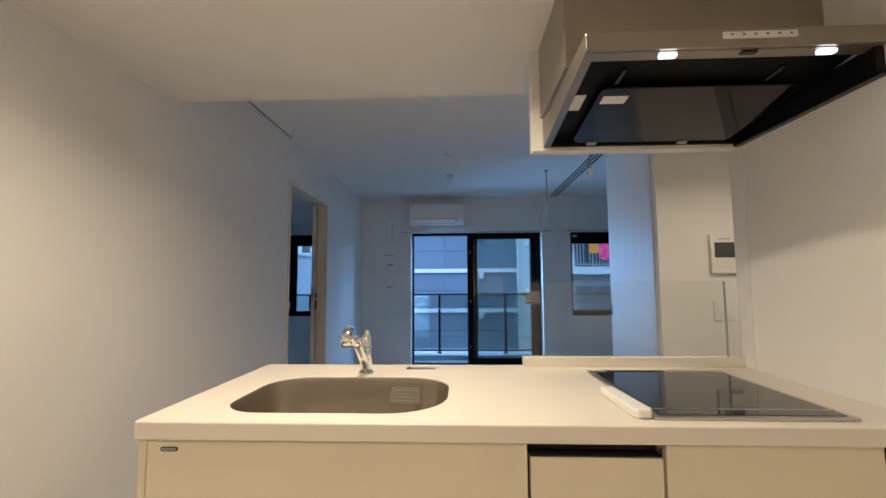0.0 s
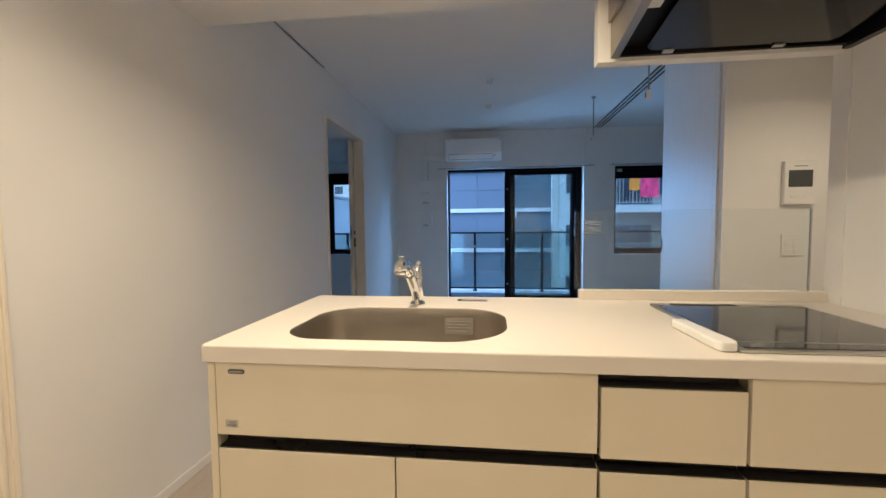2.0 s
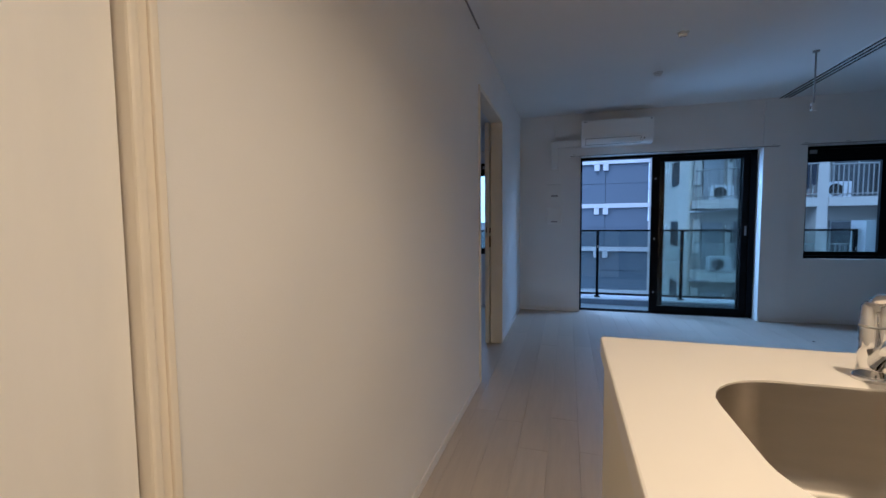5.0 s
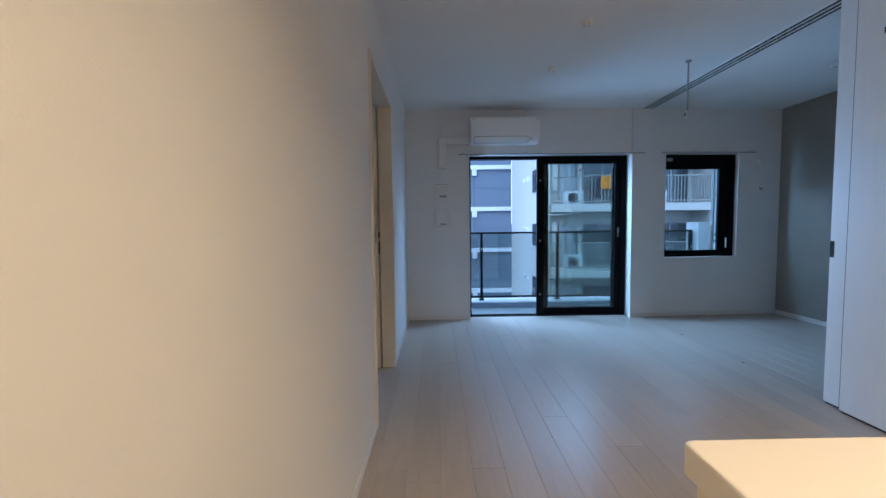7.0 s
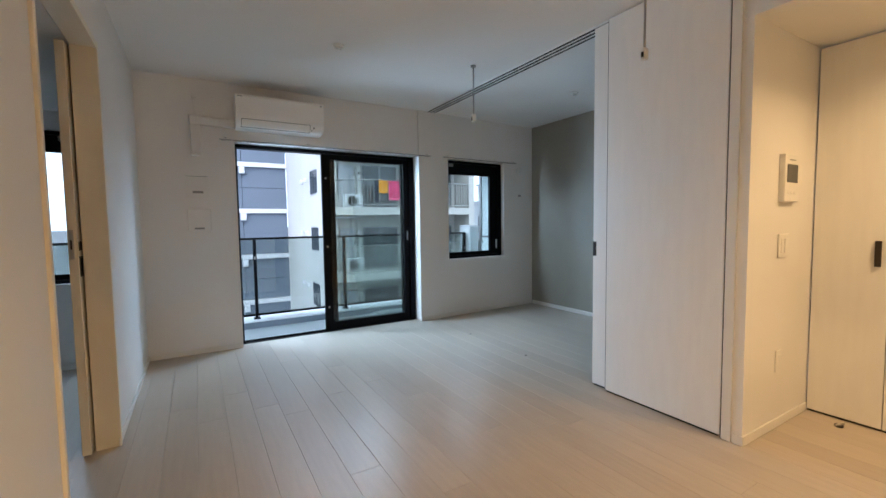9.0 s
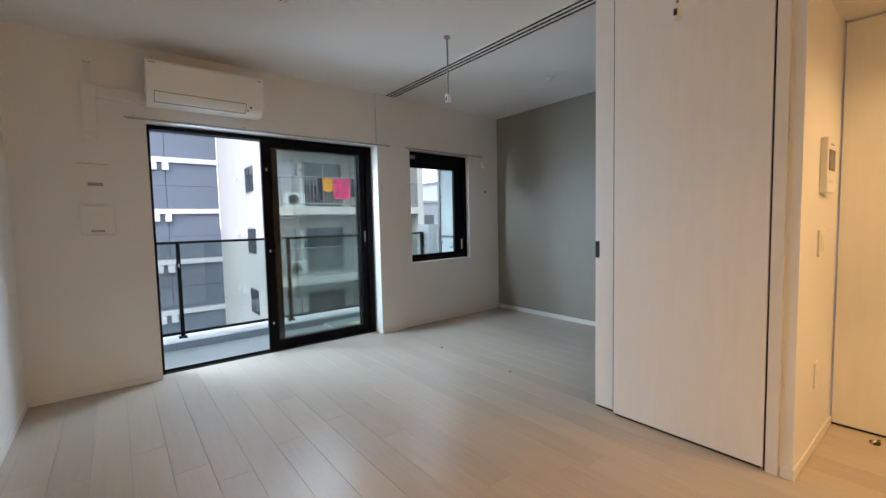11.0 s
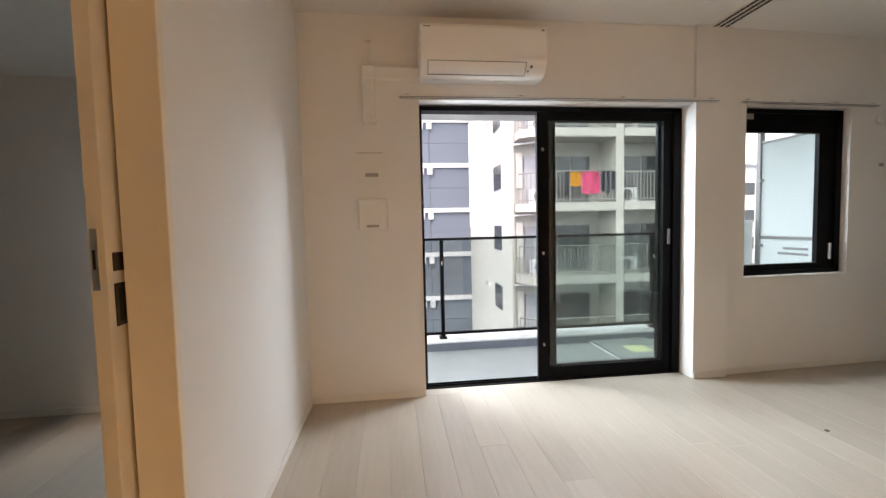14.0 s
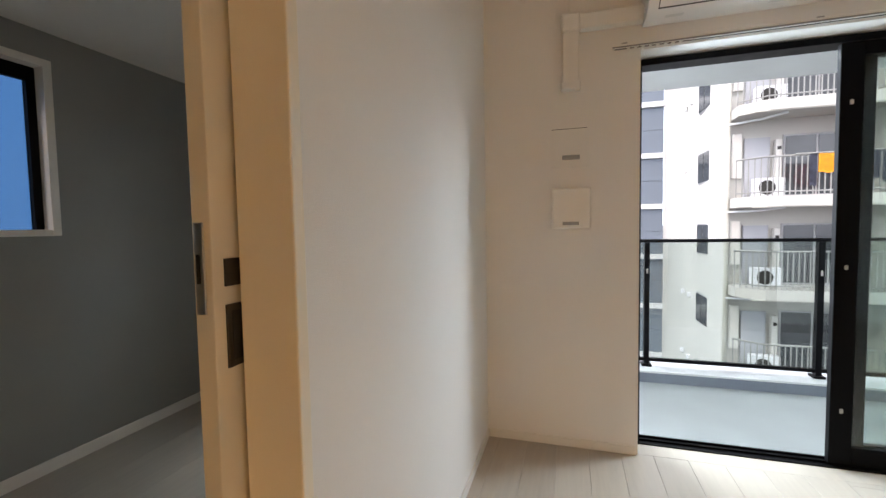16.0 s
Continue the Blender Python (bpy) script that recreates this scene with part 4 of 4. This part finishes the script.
def blue_building():
    b = thing("blue_apartment_building", "blue-grey panelled apartment building with white floor bands", "building", (4.1, 30, -9))
    part("wall", box(-7.8, 0, 0.15, 9, 0, 24), BLUE, b)
    part("roof", box(-7.9, 0.1, 0.05, 9.1, 24, 24.4), BAND, b)
    for k in range(8):
        z = 13.76 - 2.85 * 5 + 2.85 * k + 0.3
        part("band", box(-7.8, 0.02, -0.12, 0.15, z - 0.28, z), BAND, b)
        for half in range(2):
            for i in range(3):
                part("panel", box(-2.6 * i - 2.585, -2.6 * i - 0.015, 0.02 + 0.02 * half, 0.15, z + 0.03 + 1.27 * half, z + 1.275 + 1.26 * half), BLUE, b)
        for x in (-3.3, -2.75):
            part("vent_hood", box(x, x + 0.32, -0.2, 0.02, z - 0.72, z - 0.3, 0.03), BAND, b)


def far_window(parent, x0, x1, y, z0, z1, facing="y"):
    """A framed sliding window set in a facade."""
    def b(u0, u1, d0, d1, w0, w1):
        return box(u0, u1, y + d0, y + d1, w0, w1) if facing == "y" else box(y + d0, y + d1, u0, u1, w0, w1)
    w = part("window", b(x0, x1, -0.03, 0.05, z0, z1), FAR_FRAME, parent)
    mid = (x0 + x1) / 2
    part("pane", b(x0 + 0.05, mid - 0.03, -0.045, -0.03, z0 + 0.05, z1 - 0.05), FAR_GLASS, w)
    part("pane", b(mid + 0.03, x1 - 0.05, -0.055, -0.03, z0 + 0.05, z1 - 0.05), FAR_GLASS, w)


BALUSTER = mesh_of("baluster", box(-0.012, 0.012, -0.012, 0.012, 0, 1.08), FAR_RAIL)


def beige_building():
    b = thing("balcony_apartment_building", "off-white apartment building with railed balconies", "building", (0, 0, 0))
    part("wall", prism([(3.68, 18.8), (10.1, 18.8), (10.6, 30), (4.12, 30)], -9, 15), BEIGE, b)
    part("side_wall", prism([(3.66, 18.8), (3.68, 18.8), (4.12, 30), (4.1, 30)], -9, 15), PALE_RENDER, b, "cream white windowless side wall, coloured paler for the light on it")
    part("roof", prism([(3.5, 18.0), (10.3, 18.0), (10.8, 30.2), (4.0, 30.2)], 15, 15.4), BAND, b)
    part("pier", box(7.14, 7.44, 17.55, 18.8, -9, 15), BEIGE, b)
    part("pier", box(9.8, 10.1, 17.55, 18.8, -9, 15), BEIGE, b)
    part("pipe", tube([(3.62, 18.6, -9), (3.62, 18.6, 15)], 0.07, 8), BEIGE_DARK, b)
    for k in range(-3, 5):
        z = 1.53 + 2.635 * k
        for x0, x1, cut in ((3.68, 7.14, 0.45), (7.44, 9.8, 0.0)):
            edge = [(x0, 18.8), (x0, 17.55 + cut), (x0 + cut * 1.3, 17.5), (x1, 17.5), (x1, 18.8)] if cut else [(x0, 18.8), (x0, 17.5), (x1, 17.5), (x1, 18.8)]
            bal = part("balcony", prism(edge, z, z + 0.29), BEIGE, b)
            path = [p for p in edge[1:-1]] if cut else edge[1:3]
            for (ax, ay), (bx, by) in zip(path, path[1:]):
                ay, by = ay + 0.07, by + 0.07
                n = max(2, int(math.hypot(bx - ax, by - ay) / 0.13))
                part("handrail", tube([(ax, ay, z + 1.37), (bx, by, z + 1.37)], 0.03, 6), FAR_RAIL, bal)
                part("foot_rail", tube([(ax, ay, z + 0.4), (bx, by, z + 0.4)], 0.02, 6), FAR_RAIL, bal)
                for i in range(n + 1):
                    bar = new("baluster", BALUSTER)
                    bar.location = (ax + (bx - ax) * i / n, ay + (by - ay) * i / n, z + 0.29)
                    bar.parent = bal
        far_window(b, 5.1, 6.75, 18.78, z + 0.32, z + 2.15)
        far_window(b, 8.1, 9.6, 18.78, z + 0.32, z + 2.15)
        part("door", box(4.1, 4.75, 18.72, 18.8, z + 0.3, z + 2.1), FAR_GREY, b)
        for x in (4.2, 7.65):
            ac = part("outdoor_unit", box(x, x + 0.75, 18.2, 18.5, z + 0.29, z + 0.85, 0.02), BAND, b)
            part("fan_grille", tube([(x + 0.3, 18.185, z + 0.57), (x + 0.3, 18.2, z + 0.57)], 0.21, 20), GAP, ac)
        for x0, x1 in ((3.78, 4.02), (7.5, 7.62)):
            part("pipe_cover", box(x0, x1, 18.66, 18.8, z + 0.9, z + 2.25, 0.02), PALE_RENDER, b)
        meter = part("water_heater", box(4.86, 5.02, 18.6, 18.8, z + 0.8, z + 2.0, 0.02), PALE_RENDER, b, "white wall-hung water heater")
        part("heater_vent", box(4.89, 4.99, 18.585, 18.6, z + 1.7, z + 1.8), GAP, meter)
        part("drain_pipe", tube([(3.62, 18.55, z - 0.12), (4.3, 18.2, z - 0.1), (4.8, 17.8, z - 0.03)], 0.035, 6), BAND, b)
        part("slab_drip", box(3.9, 7.1, 17.53, 17.56, z - 0.03, z), BEIGE_DARK, b)
        far_window(b, 20.7, 22.1, 3.775, z + 1.03, z + 2.18, "x")
        for y in (23.2, 24.2):
            part("vent_hood", box(3.72, 3.86, y, y + 0.18, z + 1.75, z + 1.95, 0.03), BAND, b)


def cloth(name, label, x0, x1, z0, z1, mat, seed, category="laundry"):
    bm = bmesh.new()
    n, m = 8, 8
    grid = [[bm.verts.new((x0 + (x1 - x0) * i / n, 17.53 + 0.018 * math.sin(i * 1.7 + seed) * j / m, z1 - (z1 - z0) * j / m + 0.02 * math.sin(i + seed))) for i in range(n + 1)] for j in range(m + 1)]
    for j in range(m):
        for i in range(n):
            bm.faces.new((grid[j][i], grid[j][i + 1], grid[j + 1][i + 1], grid[j + 1][i])).smooth = True
    bmesh.ops.solidify(bm, geom=bm.faces[:], thickness=0.02)
    return solid(name, label, category, bm, mat)


blue_building(), beige_building()
solid("laundry_pole", "thin laundry pole on the far balcony", "laundry pole", tube([(4.9, 17.53, 2.93), (7.15, 17.53, 2.93)], 0.02, 8), FAR_RAIL)
cloth("towel", "orange towel hanging on the far balcony", 5.4, 5.8, 2.4, 2.92, ORANGE, 0.3, "towel")
cloth("towel", "pink and red towel hanging on the far balcony", 5.83, 6.52, 2.12, 2.92, PINK, 1.1, "towel")
for x0, x1, z0 in ((6.56, 6.72, 2.2), (6.76, 6.9, 2.1), (6.94, 7.08, 2.25), (5.2, 5.37, 2.05)):
    cloth("shirt", "dark shirt hanging on the far balcony", x0, x1, z0, 2.93, DARK_CLOTH, x0)


def far_block(x, y, w, d, h, mat, label):
    b = thing("distant_building", label, "building", (x, y, -9))
    part("wall", box(0, w, 0, d, 0, h), mat, b)
    part("roof", box(-0.2, w + 0.2, -0.2, d + 0.2, h, h + 0.3), FAR_GREY, b)
    for k in range(int(h // 2.9)):
        for i in range(int(w // 3)):
            part("window", box(0.8 + 3 * i, 2.2 + 3 * i, -0.05, 0.05, 1.0 + 2.9 * k, 2.3 + 2.9 * k), FAR_GLASS, b)


far_block(24, 42, 9, 8, 12.4, FAR_GREY, "low grey distant house block")
far_block(35.6, 44, 12, 9, 15.6, BAND, "pale distant house block with flat roof")
far_block(44, 60, 14, 9, 11, FAR_GREY, "grey distant house block")
far_block(-34, 55, 12, 9, 14, FAR_GREY, "grey distant house block seen past the bedroom")
far_block(-28, 70, 6, 6, 21, BEIGE_DARK, "slim distant tower block")

# ---- floor boards ----
def boards(x0, x1, y0, y1, width, length, parent, limit):
    """Boards along y in staggered rows, each an object of its own."""
    rng = random.Random(5)
    made, loose = 0, bmesh.new()
    shared = mesh_of("board", box(0.0004, width - 0.0004, 0.0004, length - 0.0004, -0.012, 0, 0.0009), PLANK)
    x = x0
    while x < x1 - 0.005:
        w = min(width, x1 - x)
        y = y0 - length * rng.random()
        while y < y1:
            a, b = max(y, y0), min(y + length, y1)
            if b - a > 0.01:
                whole = w == width and a == y and b == y + length
                ob = new("board", shared if whole else mesh_of("board", box(0.0004, w - 0.0004, 0.0004, b - a - 0.0004, -0.012, 0, 0.0009), PLANK))
                ob.location = (x, a, 0)
                ob.parent = parent
            y += length
        x += width


boards(-1.512, 3.01, -1.1, 6.0, 0.149, 1.818, floor, 300)
boards(-3.345, XB, 2.4, 6.1, 0.29, 1.82, floor, 300)
structure("threshold_bedroom", box(XB, XL, 3.43, 4.395, -0.012, -0.0005), PLANK, "pale board under the sliding door", "threshold")
structure("threshold_balcony", box(-0.688, 1.195, 6.0, 6.099, -0.012, 0.0), PLANK, "pale board at the balcony door", "threshold")
structure("floor_edge_window", box(1.36, 3.01, 6.0, 6.1, -0.012, -0.0004), PLANK, "pale floor board along the window wall", "floor board")
